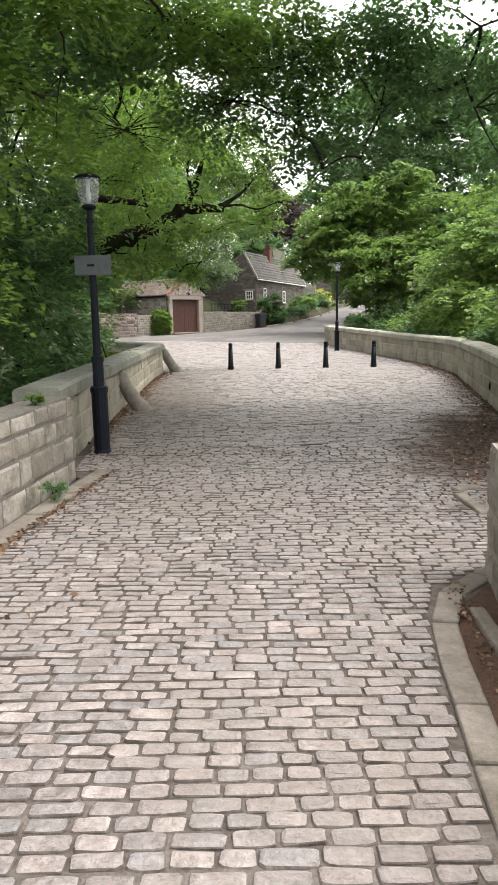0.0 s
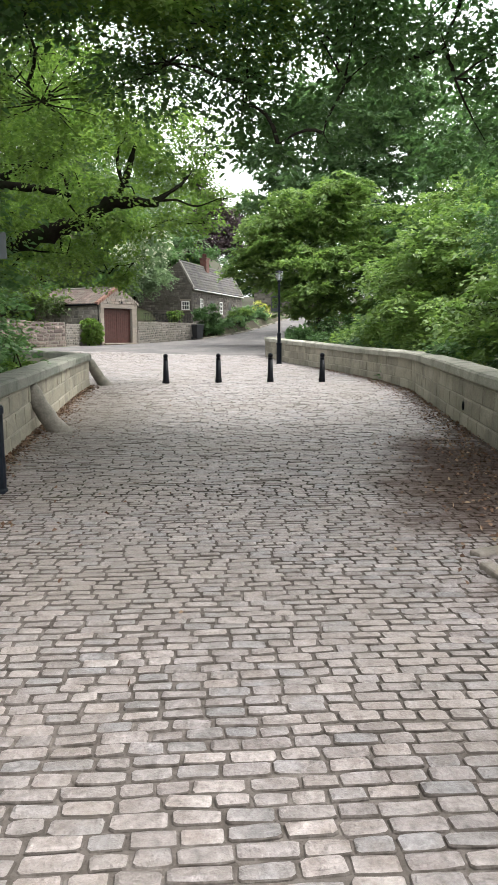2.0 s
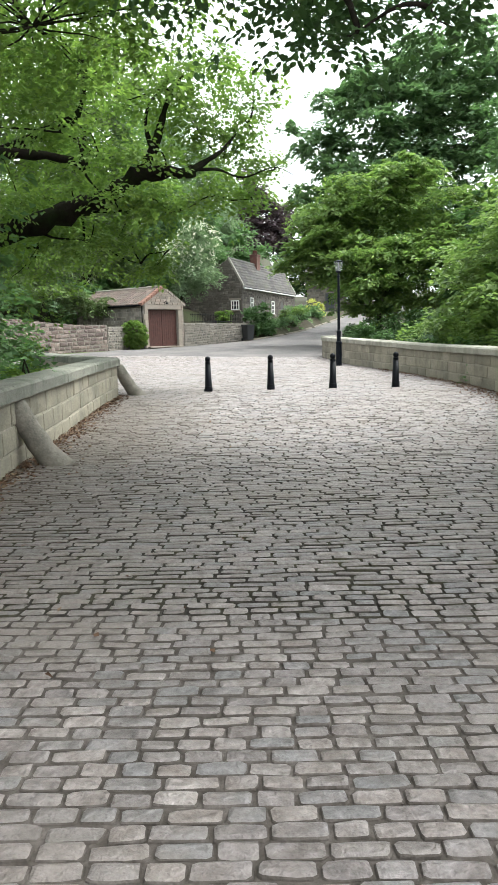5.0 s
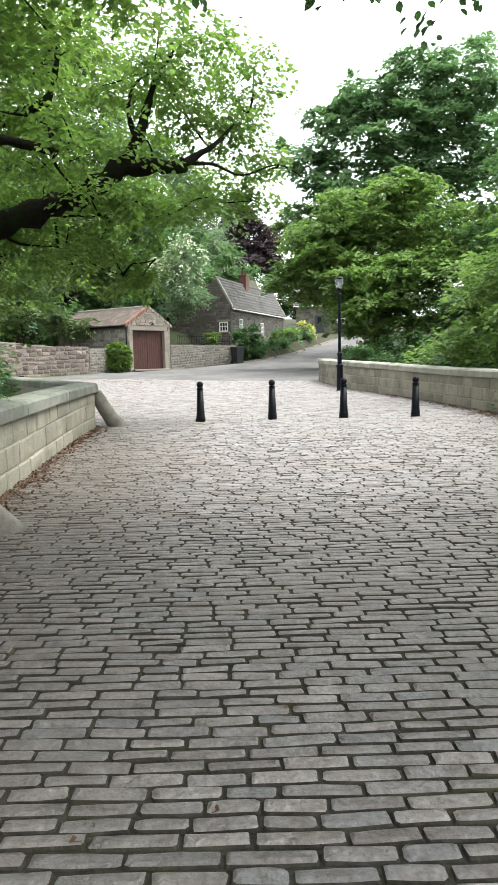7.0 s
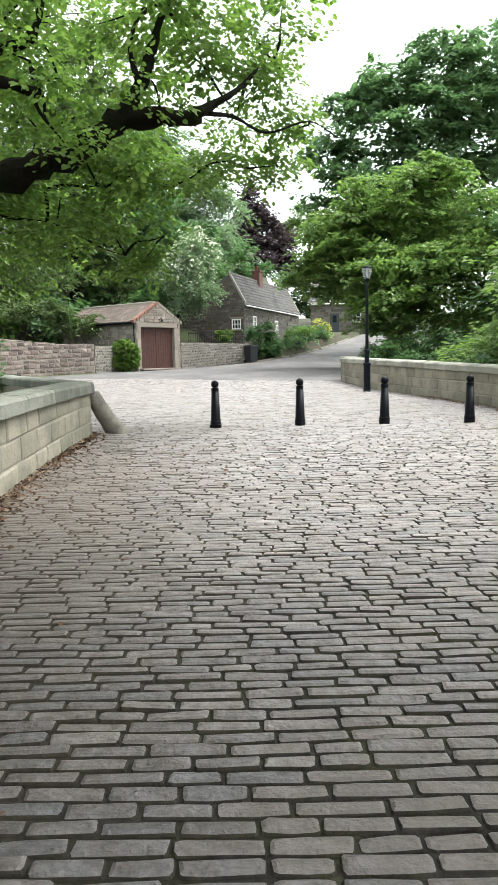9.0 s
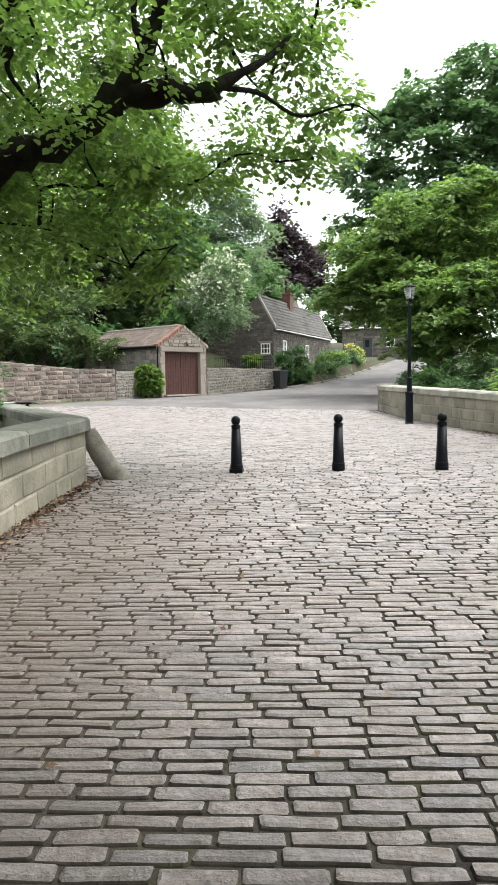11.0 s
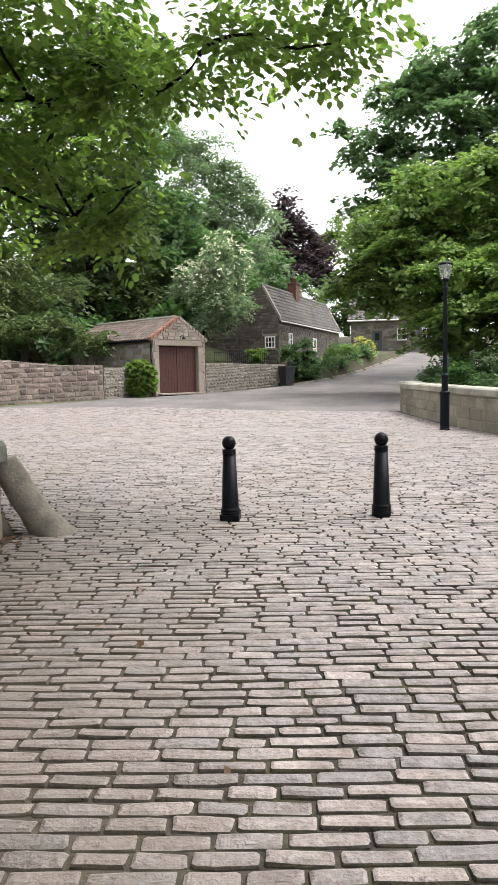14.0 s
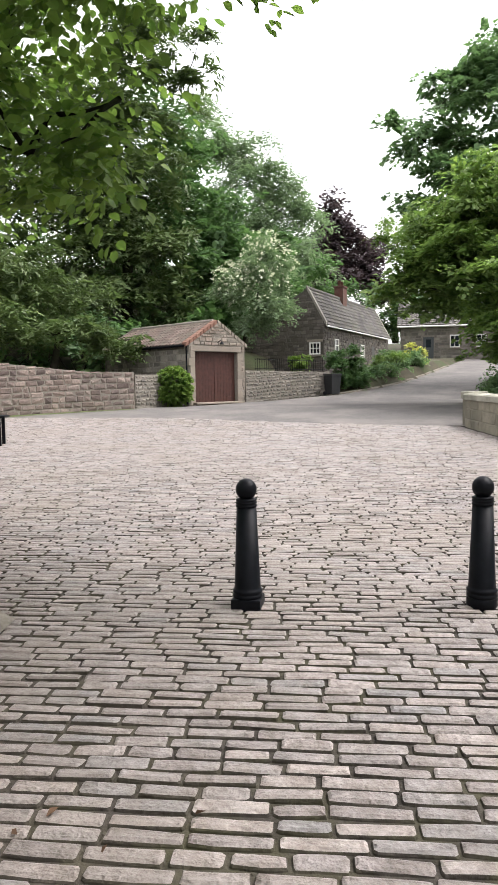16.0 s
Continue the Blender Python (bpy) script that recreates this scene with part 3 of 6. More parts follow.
# ---- bollards ----
def bollard(square):
    top = new("bollard")
    tagged(top, "black cast-iron bollard with ball top and ringed neck", "bollard", "bollards across the bridge")
    bm = lathe(bmesh.new(), [(0.098, 0.075), (0.1, 0.085), (0.1, 0.1), (0.093, 0.105), (0.1, 0.112), (0.1, 0.128), (0.092, 0.135), (0.088, 0.15), (0.066, 0.69)], 28)
    part("shaft", bm, M_BLACK, top, smooth=True)
    if square:
        part("base_plate", box(bmesh.new(), 0, 0, 0.034, 0.2, 0.2, 0.084, 0.008), M_BLACK, top)
    else:
        part("base_ring", lathe(bmesh.new(), [(0.1, -0.02), (0.1, 0.07), (0.095, 0.076)], 28), M_BLACK, top, smooth=True)
    bm = lathe(bmesh.new(), [(0.066, 0.688), (0.071, 0.692), (0.071, 0.703), (0.064, 0.708), (0.071, 0.713), (0.071, 0.723), (0.064, 0.728), (0.07, 0.733), (0.07, 0.741), (0.055, 0.745)], 28)
    part("neck_ring", bm, M_BLACK, top, smooth=True)
    bm = lathe(bmesh.new(), [(0.07 * math.sin(a) + 0.001, 0.806 - 0.072 * math.cos(a)) for a in [0.5 + (math.pi - 0.5) * k / 14 for k in range(15)]], 28)
    part("ball_finial", bm, M_BLACK, top, smooth=True)
    return top


first = bollard(True)
first.matrix_basis = pose(-2.851, 24.13, deck(0, 24.1))
round_one = bollard(False)
round_one.matrix_basis = pose(-1.307, 24.32, deck(0, 24.3))
for bx, by in [(0.239, 24.346), (1.789, 24.41)]:
    copy_thing(round_one, pose(bx, by, deck(bx, by), 0, 0, 7))


# ---- lamps ----
def lamp_post(height):
    top = new("street_lamp")
    bm = lathe(bmesh.new(), [(0.125, -0.03), (0.125, 0.04), (0.112, 0.06), (0.112, 0.86), (0.124, 0.87), (0.124, 0.93), (0.108, 0.95)], 14)
    part("pedestal", bm, M_LAMPBLUE, top)
    bm = lathe(bmesh.new(), [(0.078, 0.94), (0.078, 1.28), (0.088, 1.29), (0.088, 1.35), (0.056, 1.38), (0.044, height - 0.62), (0.056, height - 0.61), (0.056, height - 0.57), (0.04, height - 0.55), (0.036, height - 0.45)], 14)
    part("column", bm, M_LAMPBLUE, top, smooth=False)
    bm = lathe(bmesh.new(), [(0.036, height - 0.46), (0.09, height - 0.43), (0.1, height - 0.4), (0.07, height - 0.38)], 16)
    part("lantern_seat", bm, M_LAMPBLUE, top, smooth=True)
    lantern = part("lantern_glass", lathe(bmesh.new(), [(0.1, height - 0.38), (0.135, height - 0.28), (0.158, height - 0.1), (0.16, height - 0.05)], 20), M_GLASSY, top, "frosted tapering lantern glass", smooth=True)
    part("burner", lathe(bmesh.new(), [(0.03, height - 0.38), (0.035, height - 0.3), (0.025, height - 0.16), (0.03, height - 0.06)], 10), M_PALEMETAL, lantern, smooth=True)
    part("lantern_cap", lathe(bmesh.new(), [(0.17, height - 0.05), (0.17, height - 0.03), (0.12, height - 0.0), (0.03, height + 0.02)], 20), M_LAMPBLUE, lantern, smooth=True)
    return top


M_GLASSY, gn, gl, gb = material("lantern_glass", 0.12, 0, 0.6)
gb.inputs["Base Color"].default_value = (0.6, 0.62, 0.62, 1)
clear = gn.new("ShaderNodeBsdfTransparent")
gmix = gn.new("ShaderNodeMixShader")
gmix.inputs[0].default_value = 0.72
gl.new(gb.outputs[0], gmix.inputs[1])
gl.new(clear.outputs[0], gmix.inputs[2])
gl.new(gmix.outputs[0], gn["Material Output"].inputs["Surface"])
M_PALEMETAL = plain_material("pale_lantern_metal", (0.5, 0.52, 0.53), 0.35, vary=0.1)
M_SIGNBACK = plain_material("grey_sign_back", (0.06, 0.067, 0.07), 0.5, vary=0.15)
lr = tagged(lamp_post(4.0), "blue-black painted street lamp with glass lantern beside the parapet", "street lamp", "street lamps")
lr.matrix_basis = pose(0.93, 34.5, deck(0, 34.5))
ll = tagged(lamp_post(3.75), "blue-black street lamp carrying small signs, beside the bridge wall", "street lamp", "street lamps")
ll.matrix_basis = pose(-3.13, 10.68, deck(0, 10.7))
sign = part("sign_plate", box(bmesh.new(), 0.03, -0.075, 2.58, 0.5, 0.012, 0.26, 0.004), M_SIGNBACK, ll, "small grey sign plate seen from behind")
part("sign_clamp", box(bmesh.new(), 0, -0.055, 2.58, 0.1, 0.06, 0.03, 0.004), M_LAMPBLUE, ll)


# ---- leaning stone guards ----
def guard_stone(foot, head, r):
    bm = bmesh.new()
    f, h = Vector(foot), Vector(head)
    pts = [f + (h - f) * k / 8 + Vector((0, R.uniform(-.01, .01), -0.04 * math.sin(math.pi * k / 8))) for k in range(9)]
    rad = [r * (1.5 - 0.5 * min(1, k / 3)) * (0.9 if k == 8 else 1) + R.uniform(-.012, .012) for k in range(9)]
    tube(bm, pts, rad, 16)
    return tagged(part("guard_stone", bm, M_GUARD, smooth=True), "round leaning guard stone propped against the parapet", "guard stone", "guard stones")


M_GUARD = stone_material("guard_stone_grey", [(0.2, (0.17, 0.155, 0.13)), (0.8, (0.27, 0.245, 0.2))], patch=(0.1, 0.095, 0.075), patch_scale=3, grain=30, bump=0.5, per_piece=False)
guard_stone((-3.6, 15.3, -0.78), (-4.15, 15.25, 0.1), 0.15)
guard_stone((-4.46, 23.55, -0.62), (-4.96, 23.5, 0.2), 0.15)

# ---- buildings ----
def frame_of(origin, ang):
    return Matrix.Translation(origin) @ Matrix.Rotation(ang, 4, "Z")


def rubble_face(name, w, h_of, stone, parent, m, rnd, size=(0.2, 0.5), course=0.17, holes=(), depth=0.06):
    """Uneven stones laid over a wall's face, which looks towards -y in its own frame. h_of gives bottom and top for each x."""
    vs, fs = [], []
    zmax = max(h_of(w * k / 20)[1] for k in range(21))
    z = min(h_of(w * k / 20)[0] for k in range(21))
    while z < zmax:
        hh = course * rnd.uniform(0.75, 1.3)
        s = -rnd.uniform(0, size[0])
        while s < w:
            ww = rnd.uniform(*size)
            a, b = max(0.01, s), min(w - 0.01, s + ww)
            s += ww
            if b - a < 0.05:
                continue
            lo, hi = h_of((a + b) / 2)
            z0, z1 = max(z, lo), min(z + hh, hi)
            if z1 - z0 < 0.04:
                continue
            if any(a < hx1 and b > hx0 and z0 < hz1 and z1 > hz0 for hx0, hx1, hz0, hz1 in holes):
                hx0, hx1, hz0, hz1 = [q for q in holes if a < q[1] and b > q[0] and z0 < q[3] and z1 > q[2]][0]
                if a < hx0 - 0.06:
                    b = hx0
                elif b > hx1 + 0.06:
                    a = hx1
                else:
                    continue
            g, e = 0.012, 0.018
            o = len(vs)
            p = rnd.uniform(0.012, 0.045)
            q = lambda: rnd.uniform(-0.012, 0.012)
            for (x, zz) in ((a + g, z0 + g), (b - g, z0 + g), (b - g, z1 - g), (a + g, z1 - g)):
                vs.append((x + q(), 0.02, zz + q()))
            for (x, zz) in ((a + g + e, z0 + g + e), (b - g - e, z0 + g + e), (b - g - e, z1 - g - e), (a + g + e, z1 - g - e)):
                vs.append((x + q(), -p + q() * 0.6, zz + q()))
            fs += [(o + 4, o + 5, o + 6, o + 7)] + [(o + k, o + (k + 1) % 4, o + 4 + (k + 1) % 4, o + 4 + k) for k in range(4)]
        z += hh
    ob = mesh_object(name, vs, fs, stone, parent)
    ob.matrix_basis = m
    return tagged(ob, kind="stuff")


def prism(bm, pts, depth):
    """A flat outline (x, z) pushed back along +y."""
    a = [bm.verts.new((x, 0, z)) for x, z in pts]
    b = [bm.verts.new((x, depth, z)) for x, z in pts]
    bm.faces.new(a)
    bm.faces.new(b[::-1])
    for k in range(len(pts)):
        n = (k + 1) % len(pts)
        bm.faces.new((a[k], b[k], b[n], a[n]))
    return bm


def tiled_slope(name, p_eave, along_dir, up_dir, run, rise_len, mat, parent, rnd, tile=(0.3, 0.28), curve=0.0, thick=0.03):
    """Rows of roof tiles, each lapping the one below."""
    vs, fs = [], []
    p, u, v = Vector(p_eave), Vector(along_dir).normalized(), Vector(up_dir).normalized()
    n = u.cross(v).normalized()
    if n.z < 0:
        n = -n
    rows, cols = int(rise_len / tile[1]) + 1, int(run / tile[0]) + 1
    tw, th = run / cols, rise_len / rows
    for r in range(rows):
        for c in range(cols):
            off = (0.5 * tw if r % 2 and not curve else 0)
            a, b = c * tw + off, min((c + 1) * tw + off, run)
            if b - a < 0.03:
                continue
            s0, s1 = r * th - 0.02, (r + 1) * th + 0.02
            j = rnd.uniform(-0.006, 0.006)
            o = len(vs)
            if curve:
                prof = [(0.02, 0.0), (0.25, curve), (0.5, curve * 0.5), (0.75, 0.0), (0.98, 0.012)]
            else:
                prof = [(0.02, 0.0), (0.98, 0.0)]
            for f, hgt in prof:
                x = a + (b - a) * f
                vs.append(tuple(p + u * x + v * s0 + n * (hgt + thick + j)))
                vs.append(tuple(p + u * x + v * s1 + n * (hgt + 0.004 + j)))
                vs.append(tuple(p + u * x + v * s0 + n * (hgt - 0.02)))
            k = len(prof)
            for q in range(k - 1):
                i, jn = o + 3 * q, o + 3 * q + 3
                fs += [(i, jn, jn + 1, i + 1), (i + 2, jn + 2, jn, i)]
    ob = mesh_object(name, vs, fs, mat, parent)
    return tagged(ob, kind="stuff")


RB = random.Random(5)


def garage():
    top = tagged(new("garage"), "small stone garage with brown boarded doors and pantiled roof", "garage")
    A = (-9.99, 49.55, 0.1)
    ang = math.atan2(2.75, 1.95)
    W, H, AP, D = 3.36, 2.72, 3.72, 6.6
    m = frame_of(A, ang)
    top.matrix_basis = m
    g0, g1, gz = 0.3, 2.86, 2.42
    I = Matrix.Identity(4)
    bm = prism(bmesh.new(), [(0, 0), (g0, 0), (g0, gz), (g1, gz), (g1, 0), (W, 0), (W, H), (W / 2, AP), (0, H)], 0.35)
    wall = part("front_wall", bm, M_DARKMORTAR, top)
    roof_line = lambda x: H + (AP - H) * (1 - abs(x - W / 2) / (W / 2))
    rubble_face("front_stonework", W, lambda x: (0, roof_line(x) - 0.06), M_FRONTSTONE, wall, I, RB, (0.18, 0.45), 0.17, holes=[(g0 - 0.28, g1 + 0.28, 0, gz + 0.26)])
    bm = bmesh.new()
    box(bm, 0.175, D / 2 + 0.17, H / 2, 0.35, D - 0.36, H)
    side = part("side_wall", bm, M_DARKMORTAR, top)
    rubble_face("side_stonework", D, lambda x: (0, H - 0.05), M_RUBBLE, side, Matrix.Translation((0, D, 0)) @ Matrix.Rotation(-math.pi / 2, 4, "Z"), RB, (0.22, 0.55), 0.22)
    part("rear_wall", prism(bmesh.new(), [(0, 0), (W, 0), (W, H), (W / 2, AP), (0, H)], 0.3), M_DARKMORTAR, top).matrix_basis = Matrix.Translation((0, D - 0.3, 0))
    part("far_side_wall", box(bmesh.new(), W - 0.175, D / 2 + 0.03, H / 2, 0.35, D - 0.68, H), M_DARKMORTAR, top)
    for x0, x1 in ((g0 - 0.28, g0), (g1, g1 + 0.28)):
        z = 0.0
        k = 0
        while z < gz - 0.05:
            h = min(RB.uniform(0.3, 0.48), gz - z)
            e = 0.08 if k % 2 else 0.0
            a, b = (x0 - e, x1) if x1 == g0 else (x0, x1 + e)
            part("jamb_stone", box(bmesh.new(), (a + b) / 2, 0.05, z + h / 2, b - a - 0.012, 0.2, h - 0.012, 0.012), M_QUOIN, wall)
            z += h
            k += 1
    part("lintel", box(bmesh.new(), (g0 + g1) / 2, 0.05, gz + 0.12, g1 - g0 + 0.5, 0.2, 0.23, 0.012), M_QUOIN, wall)
    for k, x in enumerate((g0, (g0 + g1) / 2)):
        w = (g1 - g0) / 2
        leaf = part("gate_leaf", box(bmesh.new(), x + w / 2, 0.2, gz / 2 + 0.02, w - 0.012, 0.05, gz - 0.06, 0.004), M_GATE, top, "brown painted boarded door leaf")
        nb = 7
        for q in range(nb):
            part("board", box(bmesh.new(), x + 0.012 + (w - 0.024) * (q + 0.5) / nb, 0.168, gz / 2 + 0.02, (w - 0.024) / nb - 0.006, 0.02, gz - 0.08, 0.003), M_GATE, leaf)
        for zz in (0.35, 2.0):
            part("strap_hinge", box(bmesh.new(), x + (0.3 if k == 0 else w - 0.3), 0.152, zz, 0.5, 0.012, 0.045, 0.003), M_GATE, leaf)
    part("door_step", box(bmesh.new(), (g0 + g1) / 2, -0.05, 0.12, g1 - g0 + 0.3, 0.5, 0.08, 0.015), M_QUOIN, top)
    sl = math.hypot(W / 2 + 0.12, (AP - H) * (W / 2 + 0.12) / (W / 2))
    pitch = (AP - H) / (W / 2)
    eave = H - 0.12 * pitch
    bm = prism(bmesh.new(), [(-0.14, eave + 0.03), (W / 2, AP + 0.06), (W + 0.14, eave + 0.03), (W + 0.14, eave - 0.04), (W / 2, AP - 0.02), (-0.14, eave - 0.04)], D - 0.2)
    roof = part("roof", bm, M_DARKMORTAR, top)
    roof.matrix_basis = Matrix.Translation((0, 0.28, 0))
    tiled_slope("roof_tiles", (-0.16, 0.0, eave + 0.06), (0, 1, 0), (W / 2 + 0.16, 0, AP - eave), D - 0.2, math.hypot(W / 2 + 0.16, AP - eave), M_PANTILE, roof, RB, (0.24, 0.3), 0.06)
    tiled_slope("roof_tiles", (W + 0.16, 0.0, eave + 0.06), (0, 1, 0), (-W / 2 - 0.16, 0, AP - eave), D - 0.2, math.hypot(W / 2 + 0.16, AP - eave), M_PANTILE, roof, RB, (0.24, 0.3), 0.06)
    bm = bmesh.new()
    tube(bm, [(W / 2, 0.25, AP + 0.1), (W / 2, D - 0.1, AP + 0.1)], [0.09, 0.09], 10)
    part("ridge_tile", bm, M_DARKMORTAR, roof).matrix_basis = Matrix.Translation((0, -0.28, 0))
    for sx in (1, -1):
        x0, x1 = (-0.16, W / 2) if sx > 0 else (W + 0.16, W / 2)
        n = 9
        for k in range(n):
            a, b = k / n, (k + 1) / n - 0.02
            pts = [(x0 + (x1 - x0) * f, eave + (AP - eave) * f) for f in (a, b)]
            outl = [pts[0], pts[1], (pts[1][0], pts[1][1] + 0.17), (pts[0][0], pts[0][1] + 0.17)]
            part("skew_stone", prism(bmesh.new(), outl, 0.34), M_SKEW if sx > 0 else M_QUOIN, wall).matrix_basis = Matrix.Translation((0, -0.03, -0.02))
    gut = bmesh.new()
    tube(gut, [(-0.22, 0.1, eave + 0.0), (-0.22, D, eave - 0.02)], [0.055, 0.055], 8)
    part("gutter", gut, M_BLACK, top)
    dp = bmesh.new()
    tube(dp, [(-0.06, 0.12, eave), (-0.06, 0.12, 0.1)], [0.035, 0.035], 8)
    part("downpipe", dp, M_BLACK, top)
    wl2 = bmesh.new()
    tube(wl2, [(W / 2, 0.0, gz + 0.42), (W / 2, -0.2, gz + 0.5), (W / 2, -0.28, gz + 0.42)], [0.02, 0.02, 0.02], 6)
    lathe(wl2, [(0.03, 0), (0.09, -0.1), (0.08, -0.12)], 10, (W / 2, -0.28, gz + 0.44))
    part("wall_lamp", wl2, M_BLACK, top, "small black swan-neck wall lamp")
    return top


M_FRONTSTONE = stone_material("garage_front_stone", [(0.0, (0.15, 0.135, 0.12)), (0.5, (0.25, 0.215, 0.18)), (1.0, (0.38, 0.32, 0.26))], patch=(0.23, 0.17, 0.135), patch_scale=0.8, grain=18, bump=0.5)
M_SKEW = stone_material("red_skew_stone", [(0.0, (0.17, 0.085, 0.062)), (1.0, (0.26, 0.15, 0.11))], grain=18, bump=0.4, island=False)
garage()


def sash_window(parent, m, w, h, cols=2, rows=3, frame_w=0.07):
    win = part("window", prism(bmesh.new(), [(0, 0), (w, 0), (w, h), (0, h)], 0.03), M_DARKGLASS, parent, "white-framed small-paned window")
    win.matrix_basis = m
    for a, b, c, d in ((0, frame_w, 0, h), (w - frame_w, w, 0, h), (frame_w, w - frame_w, 0, frame_w), (frame_w, w - frame_w, h - frame_w, h)):
        part("window_frame", box(bmesh.new(), (a + b) / 2, -0.02, (c + d) / 2, b - a, 0.06, d - c, 0.004), M_WHITE, win)
    for k in range(1, cols):
        part("glazing_bar", box(bmesh.new(), w * k / cols, -0.012, h / 2, 0.045, 0.04, h - 2 * frame_w), M_WHITE, win)
    for k in range(1, rows):
        part("glazing_bar", box(bmesh.new(), w / 2, -0.014, h * k / rows, w - 2 * frame_w, 0.04, 0.045), M_WHITE, win)
    part("window_sill", box(bmesh.new(), w / 2, -0.05, -0.06, w + 0.25, 0.16, 0.1, 0.01), M_QUOIN, win)
    return win


def cottage():
    top = tagged(new("house"), "low dark-stone cottage with steep tiled roof and brick chimney", "house")
    C = Vector((-4.86, 60.0, 0))
    e = Vector((0.257, 0.963, 0)).normalized()
    ang = math.atan2(-e.x, e.y)
    base, ev, ap, L, half, left = 0.6, 4.5, 6.35, 14.4, 1.02, 5.4
    m = frame_of((C.x, C.y, 0), ang)
    top.matrix_basis = m
    I = Matrix.Identity(4)
    roof_line = lambda x: ap - (ap - ev) * (x - (left - half)) / half if x > left - half else 3.7 + (ap - 3.7) * x / (left - half)
    bm = prism(bmesh.new(), [(0, base), (left, base), (left, ev), (left - half, ap), (0, 3.7)], 0.4)
    gab = part("gable_wall", bm, M_HOUSEMORTAR, top)
    gab.matrix_basis = Matrix.Translation((-left, 0, 0))
    wx = left - 0.56 - 0.32
    rubble_face("gable_stonework", left, lambda x: (base, roof_line(x) - 0.08), M_HOUSESTONE, gab, I, RB, (0.2, 0.55), 0.18, holes=[(wx - 0.12, wx + 0.76, 2.55, 3.5)])
    sash_window(gab, Matrix.Translation((wx, -0.005, 2.68)), 0.66, 0.7, 3, 2)
    part("window_lintel", box(bmesh.new(), wx + 0.33, 0.0, 3.46, 0.95, 0.12, 0.14, 0.01), M_QUOIN, gab)
    bm = bmesh.new()
    box(bm, -0.2, L / 2 + 0.2, (base + ev) / 2, 0.4, L - 0.4, ev - base)
    fr = part("front_wall", bm, M_HOUSEMORTAR, top)
    fm = Matrix.Rotation(math.pi / 2, 4, "Z")
    rubble_face("front_stonework", L, lambda x: (base, ev - 0.05), M_HOUSESTONE, fr, fm, RB, (0.2, 0.55), 0.18, holes=[(1.9, 2.6, 2.4, 3.7), (4.6, 5.6, 1.0, 3.7), (7.3, 8.1, 2.4, 3.6), (10.0, 10.9, 1, 3.6)])
    for y0, w, z0, h in ((1.9, 0.7, 2.5, 1.15), (7.3, 0.8, 2.5, 1.05)):
        sash_window(fr, fm @ Matrix.Translation((y0, -0.005, z0)), w, h, 2, 3)
    for y0, w in ((4.6, 1.0), (10.0, 0.9)):
        d = part("door", box(bmesh.new(), w / 2, 0.02, 2.4, w - 0.1, 0.06, 2.3, 0.01), M_DARKDOOR, fr, "dark plank door")
        d.matrix_basis = fm @ Matrix.Translation((y0, 0, 0))
    part("rear_wall", box(bmesh.new(), -left + 0.2, L / 2, (base + 3.7) / 2, 0.4, L - 0.9, 3.7 - base), M_HOUSEMORTAR, top)
    bm = prism(bmesh.new(), [(0, base), (left, base), (left, ev), (left - half, ap), (0, 3.7)], 0.4)
    part("far_gable_wall", bm, M_HOUSEMORTAR, top).matrix_basis = Matrix.Translation((-left, L, 0))
    o = 0.14
    pt = (ap - ev) / half
    out = [(o, ev - o * pt), (-half, ap), (-left - o, 3.65), (-left - o, 3.72), (-half, ap + 0.08), (o, ev - o * pt + 0.08)]
    roof = part("roof", prism(bmesh.new(), out, L + 0.1), M_HOUSEMORTAR, top)
    roof.matrix_basis = Matrix.Translation((0, 0.1, 0))
    tiled_slope("roof_tiles", (o, 0, ev - o * pt + 0.1), (0, 1, 0), (-half - o, 0, ap - ev + o * pt), L + 0.1, math.hypot(half + o, ap - ev + o * pt), M_SLATE, roof, RB, (0.36, 0.3), 0.035, 0.05)
    tiled_slope("roof_tiles", (-left - o, 0, 3.74), (0, 1, 0), (left - half + o, 0, ap - 3.66), L + 0.1, math.hypot(left - half + o, ap - 3.66), M_SLATE, roof, RB, (0.36, 0.3), 0.035, 0.05)
    rg = bmesh.new()
    tube(rg, [(-half, 0.0, ap + 0.12), (-half, L + 0.1, ap + 0.12)], [0.11, 0.11], 8)
    part("ridge_tile", rg, M_SLATE, roof)
    for y0 in (-0.12, L - 0.05):
        sk = prism(bmesh.new(), [(o, ev - o * pt + 0.02), (-half, ap + 0.02), (-half, ap + 0.26), (o, ev - o * pt + 0.26)], 0.25)
        part("skew_coping", sk, M_HOUSECOPE, roof).matrix_basis = Matrix.Translation((0, y0, 0))
    gut = bmesh.new()
    tube(gut, [(o + 0.08, 0.0, ev - o * pt + 0.02), (o + 0.08, L + 0.1, ev - o * pt - 0.02)], [0.042, 0.042], 8)
    part("gutter", gut, M_WHITE, top, "white painted eaves gutter")
    ch = part("chimney", box(bmesh.new(), -half, 6.3, ap + 0.25, 0.6, 0.8, 1.2, 0.02), M_BRICK, top, "red brick chimney stack")
    part("chimney_cap", box(bmesh.new(), -half, 6.3, ap + 0.88, 0.7, 0.9, 0.12, 0.02), M_BRICK, ch)
    for k in (-0.22, 0.22):
        part("chimney_pot", lathe(bmesh.new(), [(0.13, 0), (0.11, 0.3), (0.13, 0.34)], 12, (-half, 6.3 + k, ap + 0.93)), M_BRICK, ch, smooth=True)
    return top


